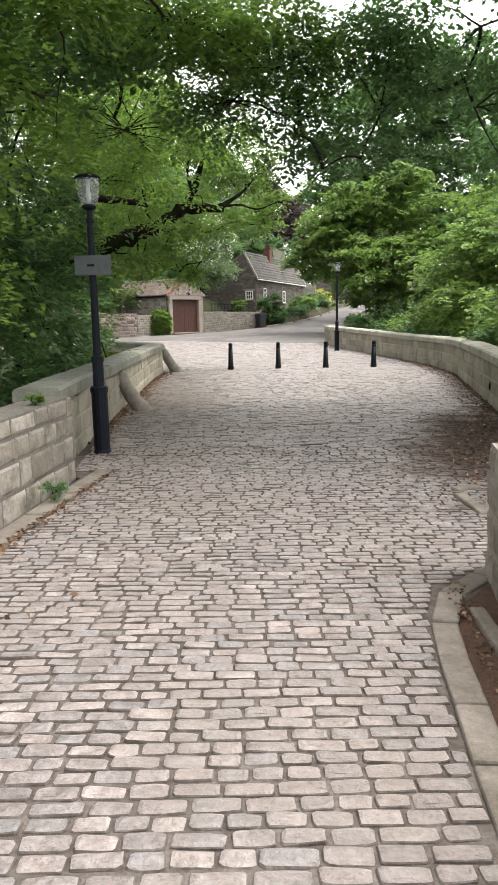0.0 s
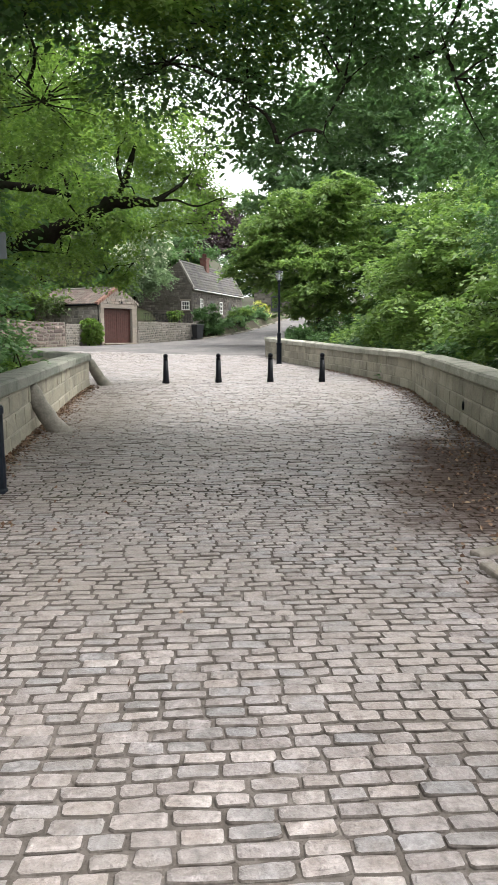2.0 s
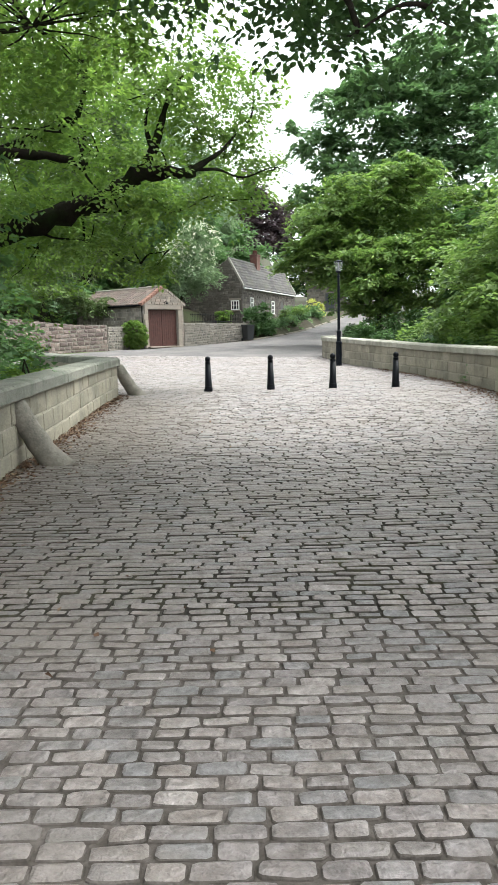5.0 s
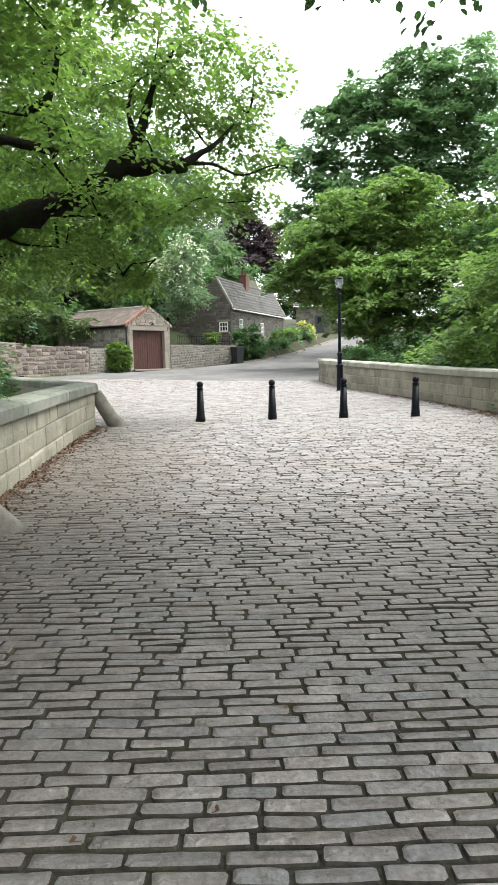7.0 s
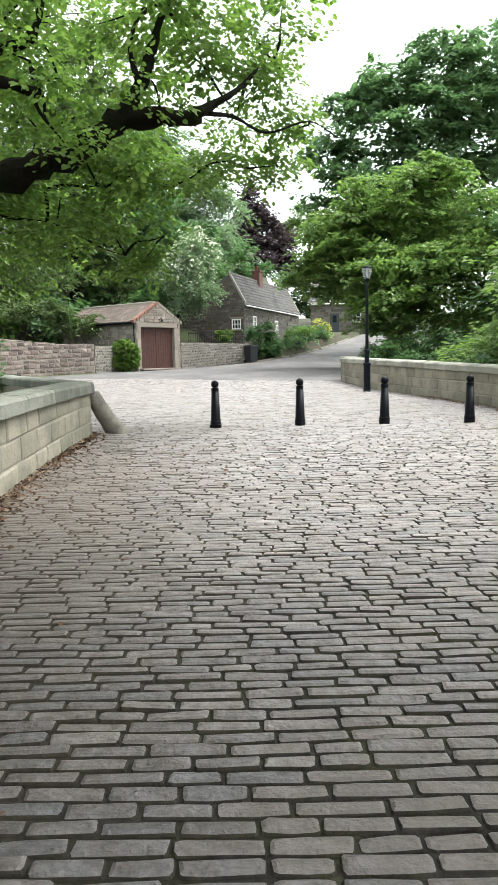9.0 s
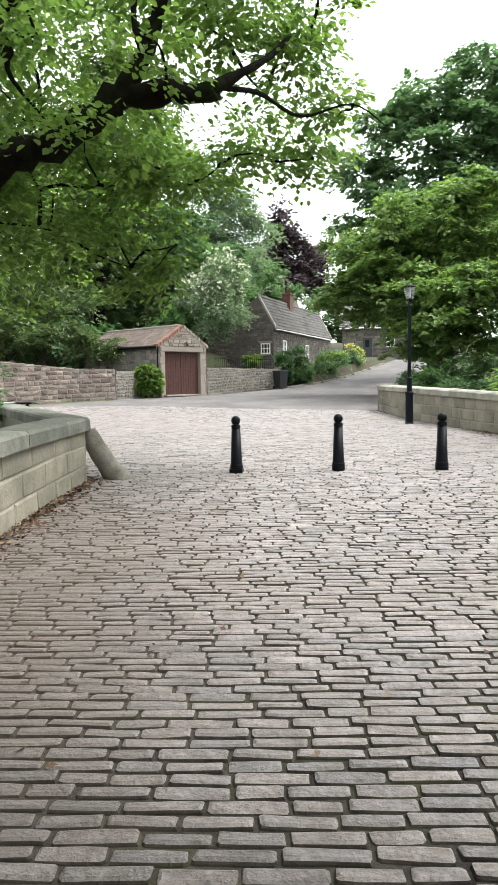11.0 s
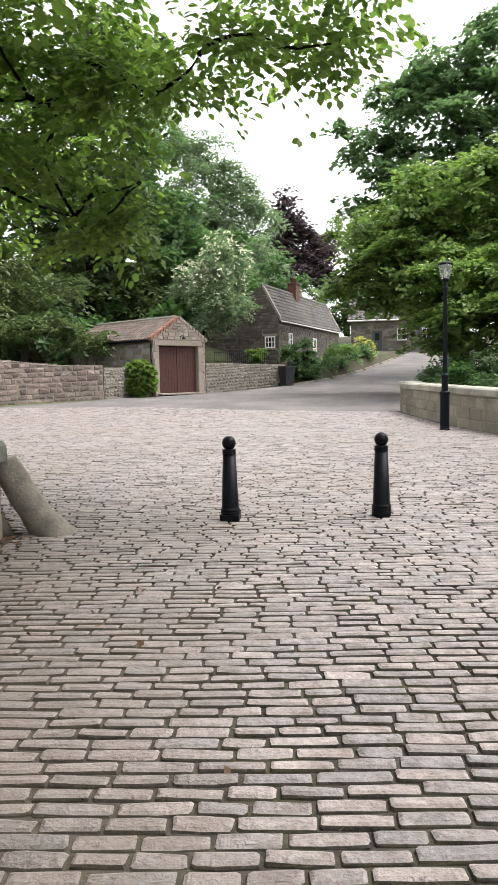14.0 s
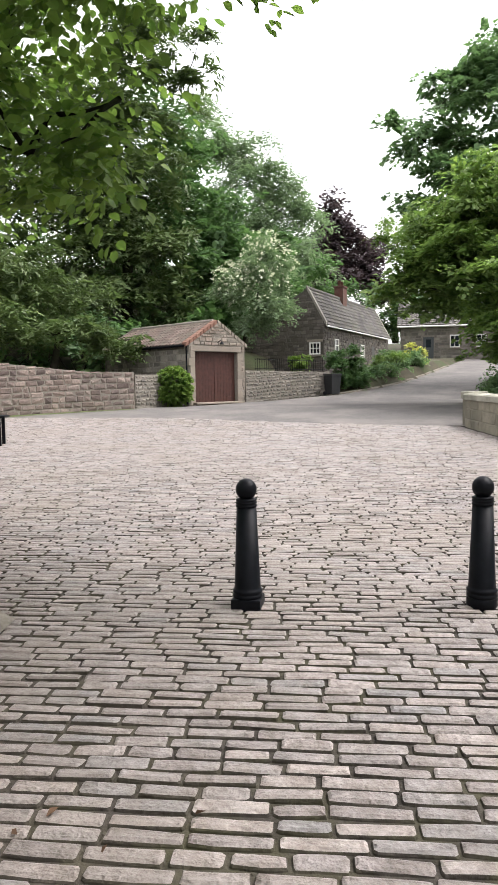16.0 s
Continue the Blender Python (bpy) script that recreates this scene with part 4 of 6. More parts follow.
M_DARKDOOR = plain_material("dark_door_paint", (0.03, 0.028, 0.026), 0.5)
M_HOUSECOPE = stone_material("grey_skew_coping", [(0.0, (0.2, 0.185, 0.16)), (1.0, (0.3, 0.28, 0.24))], grain=18, bump=0.4, per_piece=False)
cottage()


def far_house():
    top = tagged(new("house"), "stone house higher up the lane with dark door", "house")
    m = frame_of((0.2, 84, 0), radians(-4))
    top.matrix_basis = m
    W, z0, z1, za, D = 9.0, 2.6, 5.9, 8.2, 6
    w = part("front_wall", prism(bmesh.new(), [(0, z0), (W, z0), (W, z1), (0, z1)], 0.4), M_DARKMORTAR, top)
    rubble_face("front_stonework", W, lambda x: (z0, z1 - 0.04), M_RUBBLE, w, Matrix.Identity(4), RB, (0.25, 0.6), 0.22, holes=[(1.9, 2.9, 2.6, 5.0), (4.2, 5.1, 3.9, 5.2), (6.4, 7.3, 3.9, 5.2)])
    d = part("door", box(bmesh.new(), 2.4, -0.01, 3.9, 0.9, 0.08, 2.1, 0.01), M_SIGNBACK, w, "dark painted panel door")
    part("door_light", box(bmesh.new(), 2.4, -0.055, 4.4, 0.4, 0.01, 0.7), M_DARKGLASS, d)
    for x in (4.2, 6.4):
        sash_window(w, Matrix.Translation((x, -0.005, 4.0)), 0.85, 1.1, 2, 2, 0.09)
    part("side_wall", box(bmesh.new(), 0.2, D / 2 + 0.2, (z0 + z1) / 2, 0.4, D - 0.4, z1 - z0), M_DARKMORTAR, top)
    part("far_side_wall", box(bmesh.new(), W - 0.2, D / 2 + 0.2, (z0 + z1) / 2, 0.4, D - 0.4, z1 - z0), M_DARKMORTAR, top)
    roof = part("roof", prism(bmesh.new(), [(-0.3, z1 - 0.15), (W + 0.3, z1 - 0.15), (W + 0.3, z1 - 0.05), (-0.3, z1 - 0.05)], D + 0.3), M_DARKMORTAR, top)
    roof.matrix_basis = Matrix.Translation((0, -0.2, 0.1))
    part("roof_core", prism(bmesh.new(), [(0, z1), (D, z1), (D / 2, za)], W), M_DARKMORTAR, roof).matrix_basis = Matrix.Translation((W, 0.2, 0)) @ Matrix.Rotation(math.pi / 2, 4, "Z")
    tiled_slope("roof_tiles", (-0.3, -0.1, z1 + 0.0), (1, 0, 0), (0, D / 2 + 0.3, za - z1), W + 0.6, math.hypot(D / 2 + 0.3, za - z1) + 0.1, M_SLATE, roof, RB, (0.4, 0.32), 0.03, 0.05)
    gut = bmesh.new()
    tube(gut, [(-0.3, -0.42, z1 - 0.02), (W + 0.3, -0.42, z1 - 0.04)], [0.08, 0.08], 8)
    part("gutter", gut, M_WHITE, top)
    return top


far_house()

# lane edge stones
def kerb_line(name, label, pts, w, h, seg, mat, rnd, lift=0.06):
    total = length(pts)
    core = tagged(new(name), label, "kerb", kind="structure")
    s = 0.0
    while s < total - 0.1:
        L = min(seg * rnd.uniform(0.85, 1.15), total - s)
        x0, y0, _ = along(pts, s)
        x1, y1, _ = along(pts, s + L - 0.001)
        s += L
        a = math.atan2(y1 - y0, x1 - x0)
        LL = math.hypot(x1 - x0, y1 - y0)
        z0, z1 = deck(x0, y0), deck(x1, y1)
        ob = part("kerb_stone", box(bmesh.new(), LL / 2, 0, lift - h / 2, LL - 0.012, w, h, 0.015), mat, core)
        ob.matrix_basis = Matrix.Translation((x0, y0, z0 + rnd.uniform(-.006, .006))) @ Matrix.Rotation(a + rnd.uniform(-.01, .01), 4, "Z") @ Matrix.Rotation(-math.atan2(z1 - z0, LL), 4, "Y")
    return core


RK = random.Random(3)
M_KERB = stone_material("kerb_stone", [(0.0, (0.17, 0.148, 0.123)), (1.0, (0.25, 0.218, 0.182))], patch=(0.11, 0.095, 0.072), patch_scale=3.5, grain=35, bump=0.4, island=False)
kerb_line("kerb_near", "worn stone kerb bending towards the wall end", [(0.5, -3), (0.52, 3.6), (0.55, 4.6), (0.6, 5.15), (0.72, 5.45), (1.1, 5.92)], 0.15, 0.2, 0.42, M_KERB, RK, 0.025)
kerb_line("kerb_inner", "pale inner kerb at the foot of the near wall", [(0.84, -3), (0.83, 4.2), (0.8, 5.2)], 0.09, 0.2, 0.8, M_KERB, RK, 0.05)
kerb_line("kerb_lane", "pale stone kerb along the climbing lane", [(-3.9, 55.9), (-2.2, 58.8), (-0.4, 63), (1.45, 69.5), (3.6, 77)], 0.16, 0.25, 1.0, M_KERB, RK, 0.09)
kerb_line("kerb_left_wall", "low stone edging at the foot of the near wall", [(-2.76, 2), (-2.74, 7.6), (-2.72, 9.4)], 0.2, 0.16, 0.8, M_KERB, RK, 0.03)
slab1 = tagged(part("paving_slab", box(bmesh.new(), 0, 0, 0.0, 0.11, 0.7, 0.08, 0.02), M_KERB), "loose worn stone edging slab on the setts", "slab", "loose slabs")
slab1.matrix_basis = pose(1.33, 7.75, deck(0, 7.75) + 0.01, 0, 0, 8)
slab2 = tagged(part("paving_slab", box(bmesh.new(), 0, 0, 0.0, 0.3, 0.12, 0.08, 0.02), M_KERB), "short stone edging slab against the wall end", "slab", "loose slabs")
slab2.matrix_basis = pose(1.42, 8.42, deck(0, 8.4) + 0.01, 0, 0, 25)


def wheelie_bin():
    top = tagged(new("wheelie_bin"), "black plastic wheelie bin beside the garden wall", "bin")
    top.matrix_basis = pose(-4.15, 55.7, deck(0, 55.7), 0, 0, 40)
    bm = bmesh.new()
    a = [bm.verts.new(p) for p in [(-.24, -.27, .06), (.24, -.27, .06), (.24, .27, .06), (-.24, .27, .06)]]
    b = [bm.verts.new(p) for p in [(-.3, -.36, 1.0), (.3, -.36, 1.0), (.3, .36, 1.0), (-.3, .36, 1.0)]]
    bm.faces.new(a[::-1])
    bm.faces.new(b)
    for k in range(4):
        bm.faces.new((a[k], a[(k + 1) % 4], b[(k + 1) % 4], b[k]))
    part("body", bm, M_BIN, top)
    part("lid", box(bmesh.new(), 0, 0.0, 1.04, 0.66, 0.78, 0.07, 0.02), M_BIN, top)
    for sx in (-0.27, 0.27):
        w = part("wheel", lathe(bmesh.new(), [(0.02, -0.03), (0.1, -0.03), (0.1, 0.03), (0.02, 0.03)], 16), M_BIN, top)
        w.matrix_basis = Matrix.Translation((sx, 0.3, 0.1)) @ Matrix.Rotation(math.pi / 2, 4, "Y")
    return top


M_BIN = plain_material("black_bin_plastic", (0.014, 0.015, 0.016), 0.5, vary=0.2)
wheelie_bin()


def railing():
    top = tagged(new("railing"), "thin dark iron railing on the garden wall", "railing")
    pts = [(-7.7, 53.1), (-6.1, 55.0), (-4.6, 56.3)]
    total = length(pts)
    n = int(total / 0.14)
    zt = lambda y: 1.7 - 0.02 * (y - 52)
    for k in range(n):
        x, y, _ = along(pts, total * k / n + 0.03)
        b = bmesh.new()
        tube(b, [(x, y, zt(y) - 0.1), (x, y, zt(y) + 0.62)], [0.011, 0.011], 5)
        part("upright", b, M_BLACK, top)
    for dz in (0.12, 0.56):
        b = bmesh.new()
        tube(b, [(*p, zt(p[1]) + dz) for p in pts], [0.014] * 3, 5)
        part("rail", b, M_BLACK, top)
    return top


railing()


def table():
    top = tagged(new("picnic_table"), "dark picnic table with a pale paper on it", "table")
    top.matrix_basis = pose(-11.9, 35.6, deck(0, 35.6), 0, 0, 20)
    part("tabletop", box(bmesh.new(), 0, 0, 0.73, 1.7, 0.8, 0.05, 0.008), M_BLACK, top)
    for sx in (-0.7, 0.7):
        for sy in (-0.3, 0.3):
            part("leg", box(bmesh.new(), sx, sy, 0.35, 0.08, 0.08, 0.72, 0.006), M_BLACK, top)
    return top


table()
paper = tagged(part("paper", box(bmesh.new(), 0, 0, 0, 0.42, 0.3, 0.012, 0.003), M_WHITE), "pale folded paper lying on the picnic table", "paper")
paper.matrix_basis = pose(-11.75, 35.5, deck(0, 35.6) + 0.763, 0, 0, 32)

# ---- foliage ----
def quick_mesh(name, verts, quads, mat, parent=None):
    me = bpy.data.meshes.new(name)
    nv, nf = len(verts), len(quads)
    me.vertices.add(nv)
    me.vertices.foreach_set("co", np.asarray(verts, np.float32).ravel())
    me.loops.add(nf * 4)
    me.loops.foreach_set("vertex_index", np.asarray(quads, np.int32).ravel())
    me.polygons.add(nf)
    me.polygons.foreach_set("loop_start", np.arange(0, nf * 4, 4, dtype=np.int32))
    me.materials.append(mat)
    me.update(calc_edges=True)
    ob = new(name, me)
    if parent is not None:
        ob.parent = parent
    return ob


def unit(a):
    return a / np.maximum(np.linalg.norm(a, axis=1, keepdims=True), 1e-6)


def leaf_cloud(points, normals, size, aspect=0.62, jitter=0.35, lie=None):
    """Four-cornered, slightly folded leaves about the given points, pointing along lie where it is given."""
    n = len(points)
    nor = unit(normals + NR.normal(0, jitter, (n, 3)))
    d = unit(np.cross(nor, NR.normal(0, 1, (n, 3))))
    if lie is not None:
        d = unit(lie + 0.45 * d)
    s = unit(np.cross(nor, d))
    nor = np.cross(d, s)
    L = size * NR.uniform(0.6, 1.25, (n, 1))
    w = L * aspect * 0.5
    a = points - d * L * 0.5
    c = points + d * L * 0.5 - nor * L * 0.12
    m = points - d * L * 0.06
    b = m + s * w + nor * L * 0.1
    e = m - s * w + nor * L * 0.1
    v = np.stack([a, b, c, e], 1).reshape(-1, 3)
    q = np.arange(n * 4).reshape(-1, 4)
    return v, q


def round_leaves(points, normals, size, aspect=0.62, jitter=0.35, lie=None):
    """Rounder leaves of two folded halves that share the midrib, for the branches that come close."""
    n = len(points)
    nor = unit(normals + NR.normal(0, jitter, (n, 3)))
    d = np.cross(nor, NR.normal(0, 1, (n, 3)))
    d = unit((d if lie is None else lie + 0.4 * unit(d)) + np.array([0, 0, -0.35]))
    s = unit(np.cross(nor, d))
    nor = np.cross(d, s)
    L = size * NR.uniform(0.6, 1.25, (n, 1))
    w = L * aspect * 0.5
    base, tip = points - d * L * 0.5, points + d * L * 0.55 - nor * L * 0.14
    lo, hi = points - d * L * 0.22 + nor * L * 0.07, points + d * L * 0.18 + nor * L * 0.05
    v = np.stack([base, lo + s * w * 0.9, hi + s * w, tip, hi - s * w, lo - s * w * 0.9], 1).reshape(-1, 3)
    k = np.arange(n)[:, None] * 6
    q = np.concatenate([k + np.array([[0, 1, 2, 3]]), k + np.array([[0, 3, 4, 5]])], 1).reshape(-1, 4)
    return v, q


def sprays(blobs, n_sprays, per, spray_r, flat=0.35, shell=0.55, sag=0.25, layer=0.8):
    """Leaf points gathered along twigs: flat, drooping sprays that roof the lumps of each mass of leaves.
    Gives each leaf's place, facing and lie, and each twig's middle."""
    vol = np.array([b[1][0] * b[1][1] * b[1][2] for b in blobs]) ** 0.67
    counts = np.maximum(1, (n_sprays * vol / vol.sum()).astype(int))
    P, N, C, D = [], [], [], []
    for (c, r), k in zip(blobs, counts):
        r = np.array(r)
        lumps = int(np.clip(k / 9, 6, 34))
        ld = unit(NR.normal(0, 1, (lumps, 3)))
        lc = np.array(c) + ld * r * NR.uniform(0.4, 1.0, (lumps, 1))
        mean_r = float(np.cbrt(r.prod()))
        lr = np.tile(mean_r * NR.uniform(0.2, 0.44, (lumps, 1)), (1, 3)) * np.array([1.9 - layer, 1.9 - layer, layer])
        if shell >= 0.79:
            lc, lr = np.tile(np.array(c, float), (lumps, 1)), np.tile(r, (lumps, 1))
        which = NR.integers(0, lumps, k)
        d = unit(NR.normal(0, 1, (k, 3)) + np.array([0, 0, 0.5]))
        cen = lc[which] + d * lr[which] * NR.uniform(max(shell, 0.65), 1.1, (k, 1))
        C.append(cen)
        axis = unit(d * np.array([1, 1, 0.25]) + NR.normal(0, 0.3, (k, 3)) * np.array([1, 1, 0.4]) - np.array([0, 0, 0.12]))
        top = unit(np.array([0, 0, 0.85]) + 0.45 * d + NR.normal(0, 0.22, (k, 3)))
        side = unit(np.cross(top, axis))
        top = np.cross(axis, side)
        m = NR.integers(int(per * 0.6), int(per * 1.4) + 1, k)
        idx = np.repeat(np.arange(k), m)
        n = len(idx)
        size = (spray_r * NR.uniform(0.6, 1.35, (k, 1)))[idx]
        u = NR.uniform(-1.1, 1.5, (n, 1))
        v = NR.uniform(-1, 1, (n, 1)) * (0.95 - 0.42 * np.abs(u))
        w = np.clip(NR.normal(0, 1, (n, 1)), -2, 2) * flat * 0.5
        o = (axis[idx] * u + side[idx] * v + top[idx] * w) * size
        o[:, 2:] -= sag * size * 0.45 * (u + 0.4) ** 2
        P.append(cen[idx] + o)
        N.append(top[idx])
        D.append(axis[idx] + side[idx] * np.sign(v) * 0.8)
    return np.concatenate(P), np.concatenate(N), np.concatenate(C), np.concatenate(D)


def limb_path(a, b, rnd, bend=0.12, n=5):
    a, b = Vector(a), Vector(b)
    d = (b - a).length
    arch = Vector((rnd.uniform(-1, 1), rnd.uniform(-1, 1), rnd.uniform(-0.6, 1)))
    sway = Vector((rnd.uniform(-1, 1), rnd.uniform(-1, 1), rnd.uniform(-1, 1))) * 0.5
    out = []
    for k in range(n + 1):
        f = k / n
        p = a.lerp(b, f)
        if 0 < k < n:
            p += (arch * math.sin(math.pi * f) + sway * math.sin(2 * math.pi * f)) * d * bend
        out.append(p)
    return out


def tree(label, base, trunk_top, r0, blobs, n_sprays, per, spray_r, leaf, mat, limbs=(), twigs=30, bark=None, seed=1, category="tree", flat=0.35, aspect=0.62, sag=0.25, shell=0.55, jitter=0.35, name="tree", layer=0.8, hexa=False):
    """A tapered trunk with limbs to each mass of leaves, and a crown of leaf sprays."""
    rnd = random.Random(seed)
    bark = bark or M_BARK
    top = tagged(new(name), label, category)
    bm = bmesh.new()
    tp = limb_path(base, trunk_top, rnd, 0.05, 6)
    tube(bm, tp, [r0 * (1.25 if k == 0 else 1 - 0.08 * k) for k in range(7)], 10)
    part("trunk", bm, bark, top, smooth=True)
    P, N, C, D = sprays(blobs, int(n_sprays * 1.3), int(per * 0.72), spray_r * 1.1, flat, shell, sag, layer)
    for pts, ra, rb in limbs:
        fine = []
        vs = [Vector(p) for p in pts]
        for k in range(len(vs) - 1):
            p0, p1, p2, p3 = vs[max(k - 1, 0)], vs[k], vs[k + 1], vs[min(k + 2, len(vs) - 1)]
            for f in (0, 0.2, 0.4, 0.6, 0.8):
                q = 0.5 * (2 * p1 + (p2 - p0) * f + (2 * p0 - 5 * p1 + 4 * p2 - p3) * f * f + (3 * p1 - p0 - 3 * p2 + p3) * f ** 3)
                fine.append(q + Vector((rnd.uniform(-1, 1), rnd.uniform(-1, 1), rnd.uniform(-1, 1))) * 0.35 * rb)
        fine.append(Vector(pts[-1]))
        n = len(fine)
        part("limb", tube(bmesh.new(), fine, [(ra + (rb - ra) * k / (n - 1)) * rnd.uniform(0.78, 1.25) for k in range(n)], 9), bark, top, smooth=True)
    grown = [Vector(trunk_top).lerp(Vector(base), f) for f in (0, 0.15, 0.3)] + [Vector(p) for pts, ra, rb in limbs for p in pts[1:]]
    for c, r in sorted(blobs, key=lambda q: (Vector(q[0]) - Vector(trunk_top)).length):
        end = Vector(c)
        start = min(grown, key=lambda q: (q - end).length)
        lp = limb_path(start, end, rnd, 0.13, 7)
        grown += lp[2:]
        rr = min(r0 * 0.2, 0.036, 0.012 + 0.022 * max(r))
        part("limb", tube(bmesh.new(), lp, [rr * (1 - 0.78 * k / 7) for k in range(8)], 6), bark, top, smooth=True)
    bm = bmesh.new()
    pick = rnd.sample(range(len(C)), min(twigs, len(C)))
    cs = [Vector(b[0]) for b in blobs]
    for i in pick:
        e = Vector(C[i])
        s = min(cs, key=lambda q: (q - e).length)
        lp = limb_path(s, e, rnd, 0.05, 4)
        tube(bm, lp, [(0.011 * r0 / 0.3 + 0.006) * (1 - 0.17 * k) for k in range(5)], 5)
    tagged(part("twig_work", bm, bark, top, smooth=True), kind="stuff")
    v, q = (round_leaves if hexa else leaf_cloud)(P, N, leaf * 1.5, aspect, jitter, D)
    quick_mesh("crown", v, q, mat, top)
    return top


def bush(label, blobs, n_sprays, per, spray_r, leaf, mat, category="shrub", name="shrub", **kw):
    top = tagged(new(name), label, category)
    P, N, C, D = sprays(blobs, n_sprays, per, spray_r, kw.get("flat", 0.5), kw.get("shell", 0.6), kw.get("sag", 0.2))
    v, q = leaf_cloud(P, N, leaf * 1.2, kw.get("aspect", 0.62), 0.35, D)
    quick_mesh("foliage", v, q, mat, top)
    rnd = random.Random(len(blobs))
    for (c, r) in blobs:
        for k in range(3):
            e = Vector(c) + Vector((rnd.uniform(-.6, .6) * r[0], rnd.uniform(-.6, .6) * r[1], rnd.uniform(0, .6) * r[2]))
            small = min(r) < 0.15
            lp = limb_path((c[0], c[1], c[2] - r[2] if small else land(c[0], c[1]) - 0.1), e, rnd, 0.1, 4)
            thick = 0.006 if small else 0.04
            part("stem", tube(bmesh.new(), lp, [thick * (1 - 0.15 * j) for j in range(5)], 5), M_BARK, top)
    return top


# limb tree over the end of the bridge
tree("broad sycamore with mossy dark limbs reaching over the bridge", (-9.2, 20.6, -4.5), (-8.7, 20.8, 3.2), 0.42,
     [((-8.5, 21, 6.5), (3, 3, 2.2)), ((-5.4, 22.4, 6.2), (2.4, 2.4, 1.7)), ((-3.4, 22.8, 6.2), (1.7, 1.8, 1.3)), ((-2.3, 24.0, 5.0), (1.2, 1.5, 0.8)), ((-6.6, 23.2, 3.4), (2.4, 2, 1.1)),
      # the last two masses, high and hidden, are added to shade the left setts
      ((-9.5, 22, 2.4), (3, 3, 2.2)), ((-4.9, 25.2, 4.0), (1.0, 1.3, 0.9)), ((-7.5, 25.5, 4.6), (2.0, 2.0, 1.6)), ((-5.2, 20.2, 7.2), (2.5, 2.5, 1.4)), ((-5.9, 24.4, 4.9), (1.7, 1.6, 1.2)), ((-4.3, 24.6, 4.3), (1.1, 1.2, 0.8)), ((-7.2, 24.8, 3.2), (1.9, 1.8, 1.3)), ((-9.4, 27.5, 3.8), (2.6, 2.6, 2.2)), ((-1.7, 23.8, 5.7), (1.0, 1.1, 0.8)), ((-2.8, 23.5, 5.5), (1.1, 1.0, 0.8)), ((-1.5, 23.4, 6.4), (0.9, 0.9, 0.6)), ((-2.3, 24.0, 4.1), (0.75, 0.8, 0.4)), ((-1.65, 24.0, 4.05), (0.5, 0.6, 0.4)), ((-1.3, 24.1, 4.65), (0.6, 0.7, 0.35)), ((-3.0, 23.8, 3.95), (0.8, 0.7, 0.4)), ((-4.5, 21.2, 3.75), (1.1, 0.5, 0.45)), ((-6.0, 20.9, 3.2), (1.4, 0.6, 0.6)), ((-5.2, 21.0, 4.9), (1.3, 0.7, 0.5)), ((-6.5, 25.0, 7.0), (2.4, 2.2, 1.6)), ((-5.0, 24.6, 4.0), (1.0, 1.0, 0.8)), ((-5.6, 24.0, 3.2), (1.2, 1.2, 0.8)), ((-3.75, 24.4, 3.0), (0.55, 0.8, 0.6)), ((-4.5, 24.5, 2.7), (0.8, 0.8, 0.7)), ((-3.6, 24.5, 3.9), (0.9, 0.8, 0.55)), ((-4.4, 20.9, 4.4), (0.9, 0.4, 0.5)), ((-3.3, 21.2, 4.5), (0.7, 0.4, 0.45)), ((-5.9, 17.6, 8.2), (2.4, 2.2, 1.2)), ((-6.4, 19.6, 9.0), (2.6, 2.2, 1.2))],
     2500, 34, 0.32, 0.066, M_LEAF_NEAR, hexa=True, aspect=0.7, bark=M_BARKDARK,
     limbs=[([(-8.8, 20.7, 2.4), (-6.6, 21.5, 3.1), (-5.3, 21.9, 3.6), (-4.6, 22, 3.82), (-4.0, 22, 4.22), (-3.4, 22, 4.28), (-2.75, 22, 4.3)], 0.27, 0.12),
            ([(-2.8, 22, 4.3), (-2.2, 22.4, 4.75), (-1.9, 22.8, 5.2)], 0.07, 0.02),
            ([(-2.8, 22, 4.3), (-2.3, 22.5, 4.42), (-1.8, 23.3, 4.4), (-1.1, 23.8, 4.7), (-0.6, 24.4, 4.6)], 0.035, 0.006),
            ([(-8.7, 20.6, 3.2), (-7.0, 20.4, 4.3), (-5.5, 20.2, 4.3), (-4.6, 20.6, 4.2)], 0.15, 0.05),
            ([(-7.4, 21.4, 4.4), (-5.6, 22, 5.3), (-5.1, 22, 5.6), (-4.9, 22, 6.5)], 0.12, 0.04),
            ([(-3.95, 22, 4.2), (-3.6, 22, 4.7), (-3.4, 22, 5.2), (-3.25, 22.1, 5.7), (-2.9, 22.2, 6.3)], 0.12, 0.02),
            ([(-3.6, 22, 4.75), (-3.75, 22.2, 5.3), (-3.7, 22.4, 5.8)], 0.06, 0.02)], twigs=120, seed=2)
# dark trees beside the left parapet
tree("leafy tree crowding the bridge wall", (-8.2, 12.5, -4.6), (-7.8, 12.8, 3.5), 0.35,
     [((-7.0, 12.0, 0.6), (2.4, 3.4, 2.2)), ((-6.6, 11, 4.2), (2.2, 3.0, 2.2)), ((-6.2, 15, 2.6), (1.9, 2.6, 1.8)), ((-4.7, 11.0, 6.6), (2.2, 3.0, 1.3)), ((-6.5, 17.5, 1.0), (1.5, 2.2, 1.5)), ((-4.4, 14.8, 6.0), (2.2, 2.2, 1.2)), ((-6, 7.5, 5.0), (2.2, 2.5, 2.5))],
     2000, 28, 0.36, 0.11, M_LEAF_DARK, twigs=60, seed=3)
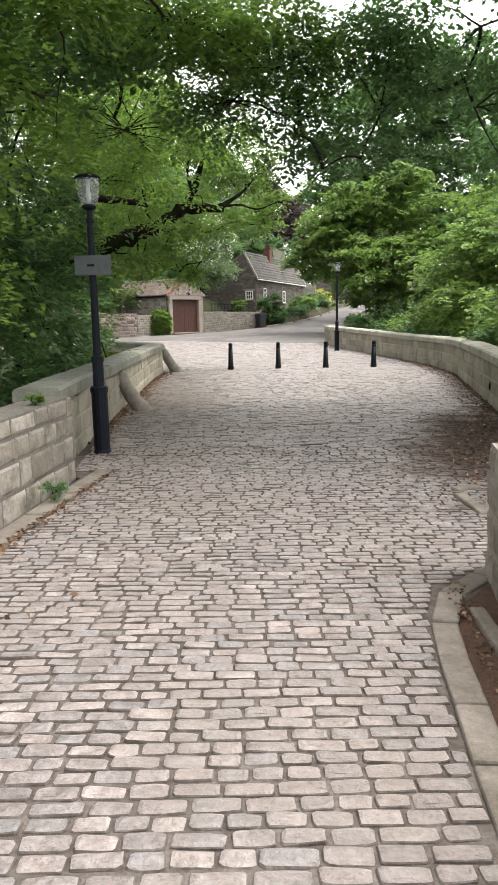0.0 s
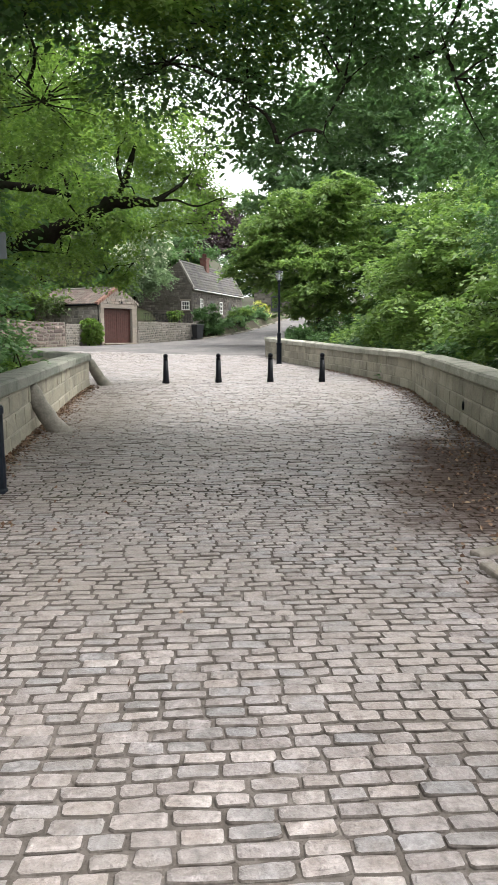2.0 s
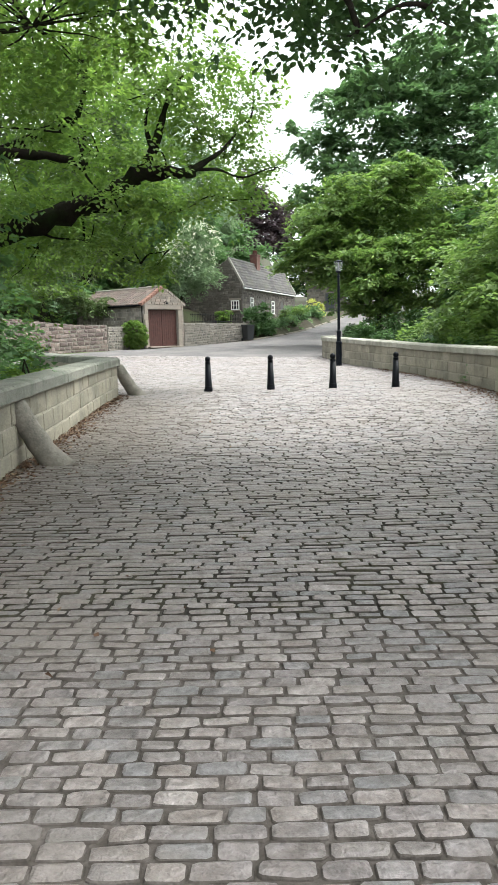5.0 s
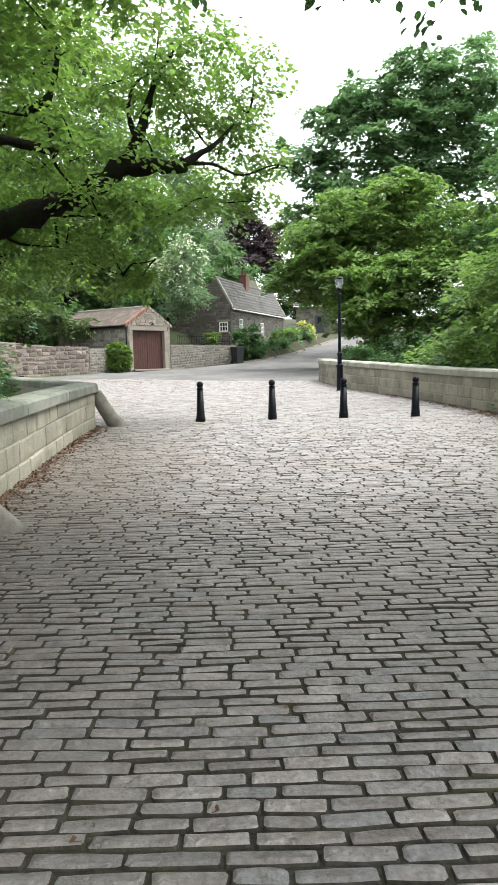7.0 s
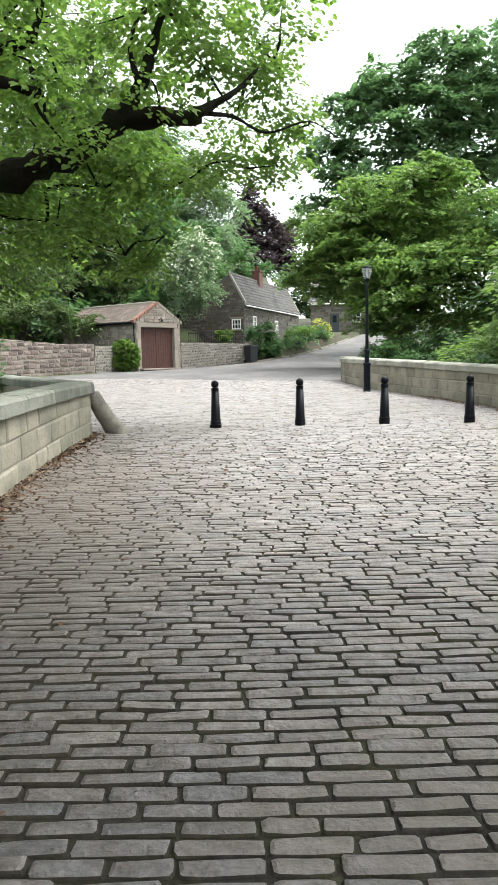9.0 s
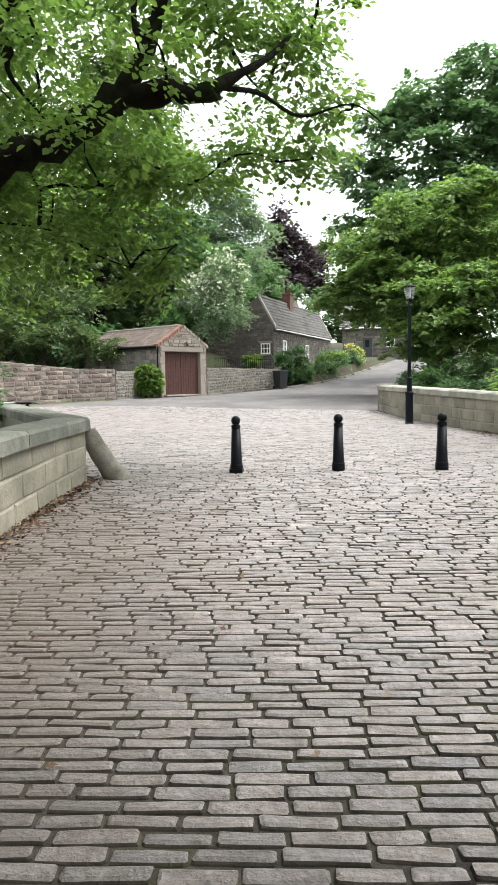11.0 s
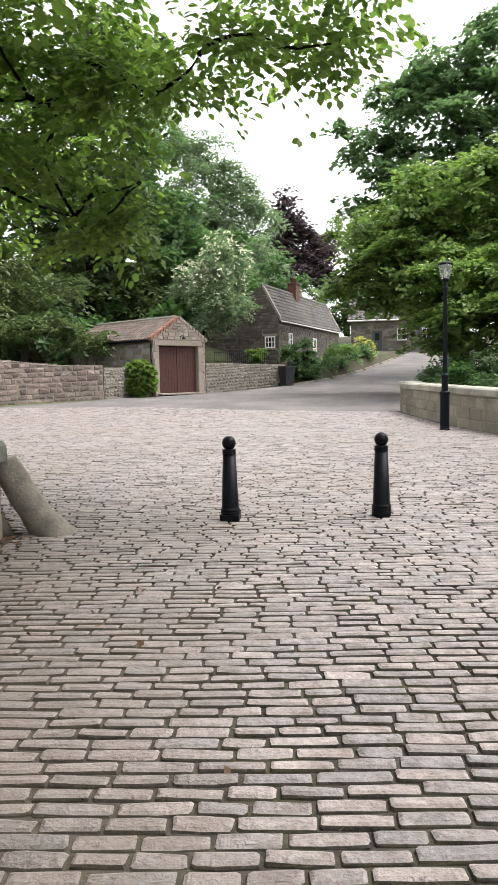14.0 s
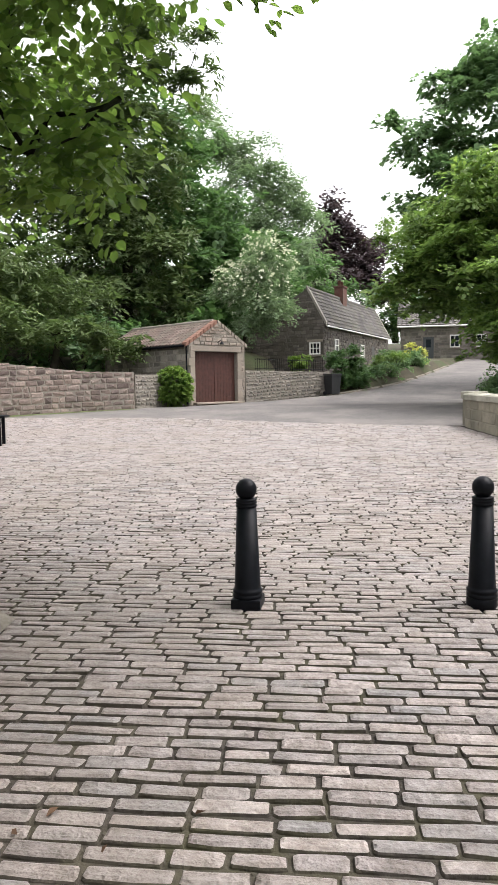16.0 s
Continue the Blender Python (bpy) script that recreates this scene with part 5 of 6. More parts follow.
tree("leafy branches hanging over the bridge roadway", (-8.6, 16.0, -4.6), (-7.6, 15.6, 5.4), 0.3,
     [((-2.7, 14.0, 6.2), (2.0, 2.4, 0.9)), ((-4.2, 17.0, 5.2), (1.8, 1.6, 1.2)), ((-0.8, 15.0, 5.6), (1.7, 2.0, 0.8)), ((-2.4, 11, 6.6), (2, 2.5, 1.0)), ((-3.75, 9.6, 3.9), (0.5, 0.7, 0.5)), ((-4.1, 9.3, 2.6), (0.4, 0.7, 0.7)), ((-3.4, 10.2, 4.9), (0.8, 0.8, 0.6)), ((-4.2, 9.0, 4.8), (0.7, 0.8, 0.8)), ((-4.0, 8.8, 1.4), (0.35, 0.6, 0.5)), ((-3.35, 10.2, 3.35), (0.4, 0.3, 0.3))],
     1150, 28, 0.34, 0.075, M_LEAF_NEAR, twigs=80, seed=4)
# right, over the bridge
tree("dark beech with low branches over the parapet", (7.4, 13.0, -4.6), (7.0, 13.2, 5.4), 0.4,
     [((1.0, 15.5, 5.6), (1.8, 2.0, 0.9)), ((2.6, 14.0, 5.8), (1.8, 2.4, 1.1)), ((4.2, 15.5, 4.8), (1.8, 2.4, 1.5)), ((5.8, 14.5, 3.2), (1.8, 3, 2.0)), ((4.6, 11.0, 4.6), (1.6, 2, 1.4)), ((3.0, 11.0, 6.6), (2.4, 2.6, 1.0)), ((-1.6, 14.6, 5.0), (1.3, 1.3, 1.0)), ((-0.4, 14.5, 4.7), (1.3, 1.2, 1.1)), ((1.0, 14.2, 4.6), (1.3, 1.2, 1.1)), ((2.5, 13.8, 4.5), (1.2, 1.2, 1.1)), ((0.2, 15.8, 6.3), (2.2, 1.8, 0.9)), ((-2.2, 16.4, 6.4), (1.8, 1.6, 0.8)), ((5.2, 18.0, 3.6), (1.5, 2.0, 1.6)), ((4.4, 13.0, 6.6), (2.0, 2.2, 1.4)), ((-0.1, 13.6, 3.55), (0.6, 0.45, 0.28)), ((0.8, 13.4, 3.5), (0.7, 0.5, 0.32))],
     1900, 30, 0.34, 0.058, M_LEAF_DARK, twigs=110, seed=5, hexa=True, aspect=0.72)
# out of view; added to keep sun and sky off the bridge's middle
tree("unseen tall tree added to shade the middle of the bridge", (9.5, 11, -4.6), (9.0, 11.2, 8.0), 0.4,
     [((-1.5, 11.0, 9.6), (2.6, 3.0, 1.2)), ((1.4, 11.5, 9.6), (2.6, 3.2, 1.2)), ((4.4, 12, 9.4), (2.8, 3.4, 1.6)), ((7.5, 12, 9.8), (3, 3.6, 2.4)), ((5.5, 9.5, 7.4), (2.4, 2.6, 1.8)), ((0.0, 13.5, 8.4), (2.6, 2.0, 1.2)), ((3.0, 13.8, 8.2), (2.6, 2.0, 1.4)), ((8.5, 13, 6.5), (2, 3, 2.4))],
     1150, 30, 0.4, 0.13, M_LEAF_DARK, twigs=20, seed=21)
# maples behind the right parapet
tree("bright layered maple behind the parapet", (7.6, 29.5, -3.5), (7.0, 29.6, 3.0), 0.22,
     [((6.6, 28.0, 3.8), (2.2, 2.6, 1.3)), ((6.0, 31, 2.4), (2.0, 2.6, 1.2)), ((8.0, 27, 2.2), (2.4, 2.5, 1.5)), ((5.6, 26.5, 1.0), (1.4, 2.2, 1.2)), ((8.6, 31, 5.4), (2.6, 2.6, 1.4)), ((5.2, 33.0, 0.8), (1.4, 2.4, 1.2)), ((9.5, 24, 4.2), (2.5, 3, 1.8)), ((6.2, 22, 1.6), (1.5, 2.2, 1.6)), ((8.0, 34, 3.4), (2.2, 2.4, 1.5))],
     1900, 34, 0.42, 0.14, M_LEAF_LIME, twigs=70, seed=6, flat=0.28, layer=0.42)
tree("spreading layered maple leaning over the lane", (4.4, 49.5, -0.8), (4.0, 49.3, 4.2), 0.24,
     [((-0.9, 49.0, 4.9), (1.8, 1.8, 0.6)), ((1.0, 48, 6.0), (2.0, 2.0, 1.1)), ((2.8, 47.5, 8.2), (2.4, 2.4, 1.5)), ((4.8, 48, 7.4), (2.6, 2.6, 1.6)), ((3.2, 46, 4.8), (2.4, 2.2, 1.3)), ((6.2, 46, 5.4), (2.5, 2.5, 1.0)), ((4.0, 44.4, 2.8), (2.4, 1.8, 0.9)), ((7.0, 45, 2.6), (2.4, 2.2, 1.2)), ((0.9, 50, 7.6), (1.6, 1.5, 1.0)), ((2.4, 48.4, 5.8), (2.4, 2, 1.6)), ((5.6, 47.0, 9.0), (2.2, 2.2, 1.3)), ((5.0, 45.2, 4.2), (2.6, 2.0, 1.6)), ((2.6, 46.0, 3.2), (1.6, 1.6, 1.0)), ((8.5, 46.5, 7.2), (2.6, 2.4, 1.8)), ((9.0, 44.5, 4.0), (2.4, 2.2, 1.8)), ((2.4, 47.5, 3.9), (1.8, 1.6, 1.0)), ((3.6, 46.4, 2.4), (2.0, 1.6, 1.1)), ((0.8, 49.6, 4.0), (1.3, 1.2, 0.7)), ((-0.3, 49, 6.6), (1.6, 1.6, 1.2)), ((0.5, 48.5, 4.6), (1.6, 1.5, 0.9)), ((1.8, 47.4, 7.2), (1.8, 1.6, 1.4))],
     2100, 34, 0.42, 0.17, M_LEAF_LIME, twigs=90, seed=7, flat=0.28, layer=0.42)
tree("tall dense dark broadleaf tree above the lane", (7.0, 64, -0.5), (6.6, 63.5, 9.0), 0.55,
     [((0.8, 62, 14.6), (2.6, 2.6, 1.6)), ((2.6, 62, 17.4), (2.6, 2.6, 1.8)), ((5.4, 62, 19.2), (3.0, 3, 2.0)), ((9.0, 62, 19.5), (3.6, 3, 2.2)), ((4.0, 61, 12.8), (3.2, 3, 2.2)), ((8.0, 60.5, 13.5), (3.5, 3, 3)), ((3.0, 62, 8.4), (2.8, 3, 2)), ((7.0, 60, 8), (3.5, 3, 2.6)), ((12, 61, 15), (3.6, 3, 3.6)), ((12, 60, 8), (3.6, 3, 3.2)), ((16, 58, 12), (3.6, 3, 5)), ((1.6, 61.5, 11.4), (2.4, 2.4, 2.0)), ((6, 60.8, 16.2), (3.2, 2.8, 2.4)), ((10, 60, 16.6), (3.2, 2.8, 2.4)), ((5.2, 59.6, 10.4), (3.2, 2.6, 2.2)), ((9.6, 59.4, 10.8), (3.2, 2.6, 2.6)), ((13, 60, 19), (3.2, 3, 2.6))],
     2500, 30, 0.5, 0.26, M_LEAF_MID, twigs=80, seed=8)
tree("dense dark trees massed behind the parapet", (10.5, 41, -4), (10.2, 41, 5), 0.3,
     [((9.5, 40, 8), (3.4, 3, 2.4)), ((11.5, 36, 6), (3.2, 3, 3)), ((9.0, 42, 4), (3, 3, 2)), ((12.5, 44, 11), (3.4, 3, 3)), ((13, 31, 8), (3.4, 3.6, 3.4)), ((12.0, 22, 7), (3.2, 4, 3.4)), ((9.8, 18, 4.4), (2.6, 3, 2.6)), ((9.4, 35, 1.0), (3, 3, 1.6))],
     1300, 30, 0.5, 0.2, M_LEAF_DARK, twigs=50, seed=9)
bush("deep green undergrowth behind the bridge parapet", [((5.6, 12.5, -0.6), (1.4, 2.4, 1.2)), ((5.8, 17, -0.4), (1.4, 2.4, 1.2)), ((5.6, 21.5, -0.2), (1.4, 2.4, 1.2)), ((5.2, 26, -0.4), (1.4, 2.4, 1.1)), ((4.6, 30.2, -0.5), (1.4, 2.4, 1.1)), ((3.9, 34.6, -0.3), (1.4, 2.2, 1.0)), ((3.2, 38.8, -0.1), (1.3, 2.0, 0.9)), ((2.9, 42.6, 0.4), (1.1, 1.6, 0.9)), ((6.5, 38, 0.6), (2.2, 3, 1.6))],
     900, 34, 0.34, 0.14, M_LEAF_DARK)
bush("rough undergrowth on the bank beside the lane", [((4.4, 46.5, 0.7), (1.6, 1.8, 1.0)), ((5.8, 50, 0.9), (2, 2.4, 1.2)), ((5.6, 54.5, 1.2), (2, 2.6, 1.4)), ((6.4, 59.5, 1.8), (2, 2.8, 1.6)), ((8.4, 48, 1.2), (2.4, 2.6, 1.8)), ((9.5, 54, 1.6), (2.6, 3, 2.2)), ((8.5, 43, 0.2), (2.2, 2.4, 1.6))], 620, 32, 0.36, 0.17, M_LEAF_DARK)
bush("low shrubs at the lane corner", [((2.4, 44.6, 0.5), (0.9, 1.2, 0.6)), ((3.0, 47.5, 0.8), (0.9, 1.4, 0.7))], 160, 30, 0.25, 0.1, M_LEAF_MID)
bush("green garden shrubs before the upper house", [((0.6, 82.2, 3.3), (1.0, 0.9, 0.8)), ((-1.2, 81.0, 3.2), (1.1, 0.9, 0.8))], 130, 30, 0.28, 0.14, M_LEAF_MID)
# left bank
bush("deep green undergrowth on the bank below the parapet", [((-6.0, 16.5, -0.8), (1.3, 2.4, 1.1)), ((-6.6, 20.0, -0.4), (1.3, 2.2, 1.1)), ((-7.6, 24.2, -0.7), (1.3, 1.8, 0.9)), ((-10.0, 27.4, -0.4), (1.6, 1.8, 1.0)), ((-11.5, 30, 0.6), (2.2, 2.2, 1.4)), ((-5.2, 11.8, -0.7), (1.1, 2, 1.0))],
     700, 34, 0.3, 0.12, M_LEAF_DARK)
bush("fresh shrub rising inside the parapet return", [((-6.9, 24.2, -0.6), (0.55, 0.6, 0.4)), ((-7.6, 25.4, -0.5), (0.7, 0.8, 0.5)), ((-6.0, 20.4, 0.3), (0.5, 0.9, 0.5))], 90, 26, 0.14, 0.1, M_LEAF_NEAR)
bush("small green weed at the foot of the near wall", [((-2.72, 7.7, -0.47), (0.09, 0.1, 0.12))], 26, 14, 0.05, 0.035, M_LEAF_MID, category="weed", name="weed")
bush("small green tuft growing on the near wall top", [((-3.06, 8.2, 0.35), (0.13, 0.13, 0.06))], 24, 14, 0.05, 0.035, M_LEAF_NEAR, category="weed", name="weed")
# hillside
tree("tall dark spruce on the slope behind the garage", (-16.5, 60, 2), (-16.2, 60, 17), 0.4,
     [((-16, 59.5, 6), (4.2, 3.6, 1.6)), ((-15.6, 59.5, 9.5), (4.0, 3.4, 1.4)), ((-15.4, 59.8, 13), (3.6, 3, 1.3)), ((-15, 60, 16.5), (3.4, 2.6, 1.2)), ((-13.6, 60, 19.0), (2.2, 1.6, 0.8)), ((-11.8, 60, 20.6), (1.7, 1.0, 0.3)), ((-12.2, 60, 18.6), (1.6, 1.0, 0.3)), ((-14.2, 60, 21.5), (1.8, 1.4, 0.9)), ((-16, 60, 20), (2.6, 2.4, 1.4)), ((-20, 58, 9), (4, 3.4, 3.5)), ((-20, 59, 16), (4, 3, 3.5)), ((-18, 57.5, 12), (3.4, 2.6, 2.6)), ((-14.5, 58.5, 7.6), (2.8, 2.2, 2.0)), ((-18.5, 57, 6), (3.2, 2.4, 2.2)), ((-24, 56, 13), (4.2, 3, 4)), ((-24, 57, 20), (4.2, 3, 4))],
     2000, 30, 0.6, 0.34, M_LEAF_PINE, twigs=60, seed=10, flat=0.25, aspect=0.3, sag=0.5)
tree("spreading yew-like bush overhanging the square wall", (-17.0, 50.5, 0.5), (-16.4, 50.2, 3.0), 0.25,
     [((-16.2, 49.6, 3.4), (2.6, 1.8, 0.7)), ((-14.2, 51.0, 3.0), (1.6, 1.3, 0.6)), ((-18.8, 48.2, 4.0), (2.6, 2.0, 1.0)), ((-17, 51, 5.2), (3, 2.2, 1.0)), ((-21.5, 46, 4.2), (2.6, 2.2, 1.6)), ((-19.5, 50, 6.6), (3, 2.2, 1.2))],
     900, 32, 0.42, 0.18, M_LEAF_PINE, twigs=60, seed=11, flat=0.22, aspect=0.35, sag=0.6)
tree("broadleaf tree on the wooded slope", (-12.5, 63, 3), (-12.3, 63, 7), 0.3,
     [((-12.4, 62, 7), (2.8, 2.5, 2.2)), ((-11, 63, 10), (2.6, 2.5, 2.0)), ((-14, 64, 12), (3, 2.6, 2.4)), ((-11.2, 60.5, 5.2), (1.8, 1.6, 1.4)), ((-17, 65, 16), (4, 3, 4)), ((-9.5, 66, 9), (2.4, 2, 2.2))],
     900, 30, 0.6, 0.24, M_LEAF_DARK, twigs=40, seed=12)
tree("grey-green willow on the far slope", (-13, 86, 8), (-13, 86, 16), 0.4,
     [((-17.5, 86, 24.5), (2.4, 3, 2.8)), ((-14.8, 86, 22.5), (2.0, 2.6, 2.4)), ((-13, 85, 21), (2.2, 3, 2.6)), ((-10.6, 85, 18.8), (1.8, 2.6, 2.6)), ((-8.2, 85, 15.5), (1.8, 2.2, 2.4)), ((-13, 84, 13), (3.4, 3, 3)), ((-18, 84, 15), (3.4, 3, 3.4)), ((-9.5, 84, 11.5), (2.6, 2.6, 2.4)), ((-11.5, 84, 15.5), (3.2, 2.6, 3)), ((-15, 84.5, 17.5), (3.4, 2.6, 3.4)), ((-8.0, 84, 12.0), (2.4, 2.4, 2.4))],
     1500, 34, 0.7, 0.32, M_LEAF_GREY, twigs=50, seed=13, flat=0.7, aspect=0.3, sag=0.8)
tree("copper beech with dark purple leaves", (-5.5, 96, 6), (-5.5, 96, 14), 0.4,
     [((-6.4, 96, 19.6), (0.8, 1.0, 1.6)), ((-5.2, 95, 16.6), (2.0, 2.0, 1.6)), ((-7.6, 95, 15.5), (2.4, 2.2, 1.8)), ((-3.4, 95, 13), (2.2, 2.2, 2)), ((-6.4, 94, 12), (3, 2.4, 2)), ((-1.6, 95, 11.4), (2.0, 2, 1.6)), ((-5.6, 95, 14.2), (3.0, 2.4, 2.4)), ((-6.2, 95.5, 17.4), (1.4, 1.6, 2.0)), ((-8.6, 95, 13), (2.6, 2.2, 2.2))],
     800, 30, 0.8, 0.3, M_LEAF_COPPER, twigs=50, seed=14)
tree("pale green conifers beyond the cottage", (0.5, 112, 6), (0.5, 112, 16), 0.35,
     [((-2.6, 112, 17.5), (1.5, 1.6, 2.4)), ((-0.6, 112, 19), (1.5, 1.6, 2.6)), ((1.6, 112, 18), (1.7, 1.6, 2.6)), ((0.5, 111, 12), (3.6, 2.4, 3)), ((4.5, 111, 15), (3, 2, 4)), ((9, 111, 16), (4, 2, 6))],
     500, 30, 0.7, 0.32, M_LEAF_LIME, twigs=30, seed=15, flat=0.6)
flowering = tree("white-flowering tree between garage and cottage", (-9.2, 57.2, 1.0), (-8.8, 57.2, 4.4), 0.15,
     [((-8.2, 57, 5.6), (1.9, 1.8, 1.2)), ((-7.6, 57, 7.1), (1.5, 1.5, 1.1)), ((-9.4, 57, 6.2), (1.2, 1.3, 1.0)), ((-7.0, 57, 5.0), (1.2, 1.3, 0.9)), ((-7.9, 57, 8.2), (0.9, 0.9, 0.7)), ((-8.4, 57, 4.0), (1.3, 1.2, 0.9))],
     560, 32, 0.32, 0.11, M_LEAF_GREY, twigs=60, seed=16, flat=0.6)
P, N, C, D = sprays([((-8.2, 56.8, 5.9), (1.9, 1.8, 1.3)), ((-7.6, 56.8, 7.3), (1.5, 1.5, 1.2)), ((-9.4, 56.8, 6.5), (1.2, 1.3, 1.0)), ((-7.9, 56.8, 8.5), (0.9, 0.9, 0.6))], 420, 6, 0.1, 0.8, 0.85)
v, q = leaf_cloud(P, N, 0.12, 0.8)
quick_mesh("blossom", v, q, M_BLOSSOM, flowering)

# shrubs by the cottage and garage
bush("clipped ivy bush against the low wall", [((-10.45, 48.6, 1.05), (0.72, 0.6, 0.72)), ((-10.5, 48.55, 0.6), (0.74, 0.6, 0.5))], 900, 26, 0.09, 0.09, M_LEAF_NEAR, shell=0.85)
bush("rounded dark bush beside the cottage corner", [((-3.65, 57.9, 2.1), (0.95, 0.9, 1.0)), ((-3.3, 58.4, 1.6), (0.9, 0.9, 0.9))], 360, 28, 0.2, 0.12, M_LEAF_DARK, shell=0.75)
bush("small bright garden shrub behind the railing", [((-6.1, 57.2, 2.0), (0.75, 0.6, 0.55))], 120, 26, 0.16, 0.1, M_LEAF_NEAR, shell=0.75)
bush("mixed green planting along the lane", [((-2.3, 60.3, 1.5), (0.9, 1.2, 0.7)), ((-1.4, 63.0, 1.9), (0.9, 1.4, 0.8)), ((-0.4, 66.4, 2.3), (0.9, 1.4, 0.9)), ((-3.0, 58.7, 1.1), (0.6, 1.0, 0.5)), ((0.5, 69.4, 2.6), (0.8, 1.2, 0.8))], 460, 28, 0.22, 0.11, M_LEAF_MID, shell=0.7)
bush("yellow variegated shrub along the lane", [((1.3, 71.4, 2.7), (0.6, 0.8, 0.7)), ((0.7, 71.5, 3.2), (0.7, 0.8, 0.6))], 130, 26, 0.18, 0.11, M_YELLOWLEAF, shell=0.7)
bush("bright green shrub along the lane", [((-1.7, 61.8, 2.2), (0.6, 0.8, 0.5)), ((-0.7, 64.8, 2.7), (0.7, 0.9, 0.5))], 160, 26, 0.18, 0.11, M_LEAF_LIME, shell=0.7)

bush("dense woodland covering the slope above the square", [((-22, 54, 4), (4, 3, 4)), ((-28, 50, 5), (4, 4, 5)), ((-26, 60, 8), (5, 4, 6)), ((-15, 66, 8), (4, 3, 4)), ((-20, 68, 11), (5, 4, 5)), ((-10.5, 70, 8), (3.4, 3, 4)), ((-14, 57.5, 3.2), (2.6, 2, 2.2)), ((-11.5, 58.5, 3.4), (1.8, 1.6, 2)), ((-8, 76, 8), (3.4, 3, 3.5)), ((-14, 76, 10), (4, 3, 5)), ((-5, 82, 7), (3, 3, 3)), ((-17, 54.5, 3), (2.4, 1.6, 2.2)), ((-33, 42, 5), (4, 5, 5)), ((-2, 93, 7), (4, 3, 4)), ((5, 96, 8), (6, 3, 5)), ((13, 92, 8), (6, 3, 6))],
     1800, 30, 0.7, 0.4, M_LEAF_DARK, category="woodland", name="woodland_edge")
# woods closing the distance
def far_woods():
    spots = []
    rnd = random.Random(9)
    for k in range(70):
        a = 2 * math.pi * k / 70
        rr = rnd.uniform(95, 120)
        x, y = rr * math.sin(a), 45 + rr * math.cos(a)
        if -14 < x < 12 and y > 100:
            continue
        spots.append(((x, y, land(x, y) + rnd.uniform(3, 7)), (8, 8, rnd.uniform(6, 10))))
    P, N, C, D = sprays(spots, 4200, 12, 1.3, 0.6, 0.7)
    v, q = leaf_cloud(P, N, 0.9, 0.7)
    return tagged(quick_mesh("far_woods", v, q, M_LEAF_DARK), "distant dark green woodland", "woods", kind="stuff")


far_woods()

# ---- setts ----
ROW, TWIST = 0.087, radians(4)


def sett_length(y, rnd):
    """Short, rounded setts at the start of the bridge, long ones further on."""
    if y < 11.0 + rnd.uniform(-0.15, 0.15):
        return rnd.uniform(0.125, 0.215)
    return rnd.choice((0.2, 0.235, 0.25, 0.27, 0.29, 0.31))


def sett_shape(w, h, rnd, rise=0.013, detail=2):
    """A worn sett with rounded shoulders, knocked-off corners and wavering edges. x is its length, y its width."""
    j = lambda a: rnd.uniform(-a, a)
    tip, roll = j(0.003), j(0.0035)
    out = []
    for sx, sy in ((-1, -1), (1, -1), (1, 1), (-1, 1)):
        if detail:
            cx, cy = rnd.uniform(0.005, 0.11 * w), rnd.uniform(0.005, 0.017)
            if w > 0.22:
                cx *= 0.4
            a, b = (sx, sy, -cx, 0), (sx, sy, 0, -cy)
            out += [b, a] if sx * sy > 0 else [a, b]
            if detail > 1 and sx * sy > 0:
                out += [(sx * -rnd.uniform(-0.4, 0.4), sy, 0, 0.002)]
        else:
            out.append((sx, sy, 0, 0))
    out = [(sx * (w / 2 + ox) + j(0.004), sy * (h / 2 + oy) + j(0.004)) for sx, sy, ox, oy in out]
    levels = ((0, -0.016), (0.003, 0.002), (0.007, rise * 0.6), (0.02, rise)) if detail > 1 else ((0, -0.014), (0.006, rise * 0.55), (0.018, rise))
    v, k = [], len(out)
    for inset, z in levels:
        fx, fy = 1 - 2 * inset / w, 1 - 2 * inset / h
        v += [(x * fx, y * fy, z + (tip * x / w * 2 + roll * y / h * 2 + j(0.0016) if z > 0 else 0)) for x, y in out]
    f = []
    for a in range(0, k * (len(levels) - 1), k):
        f += [(a + q, a + (q + 1) % k, a + k + (q + 1) % k, a + k + q) for q in range(k)]
    f.append(tuple(range(k * (len(levels) - 1), k * len(levels))))
    # lower rings take the joint colour: clinging dirt plus painted shade below the shoulders
    dirt_shade = k * (2 if detail > 1 else 1)
    return v, f, [1] * dirt_shade + [0] * (len(f) - dirt_shade)


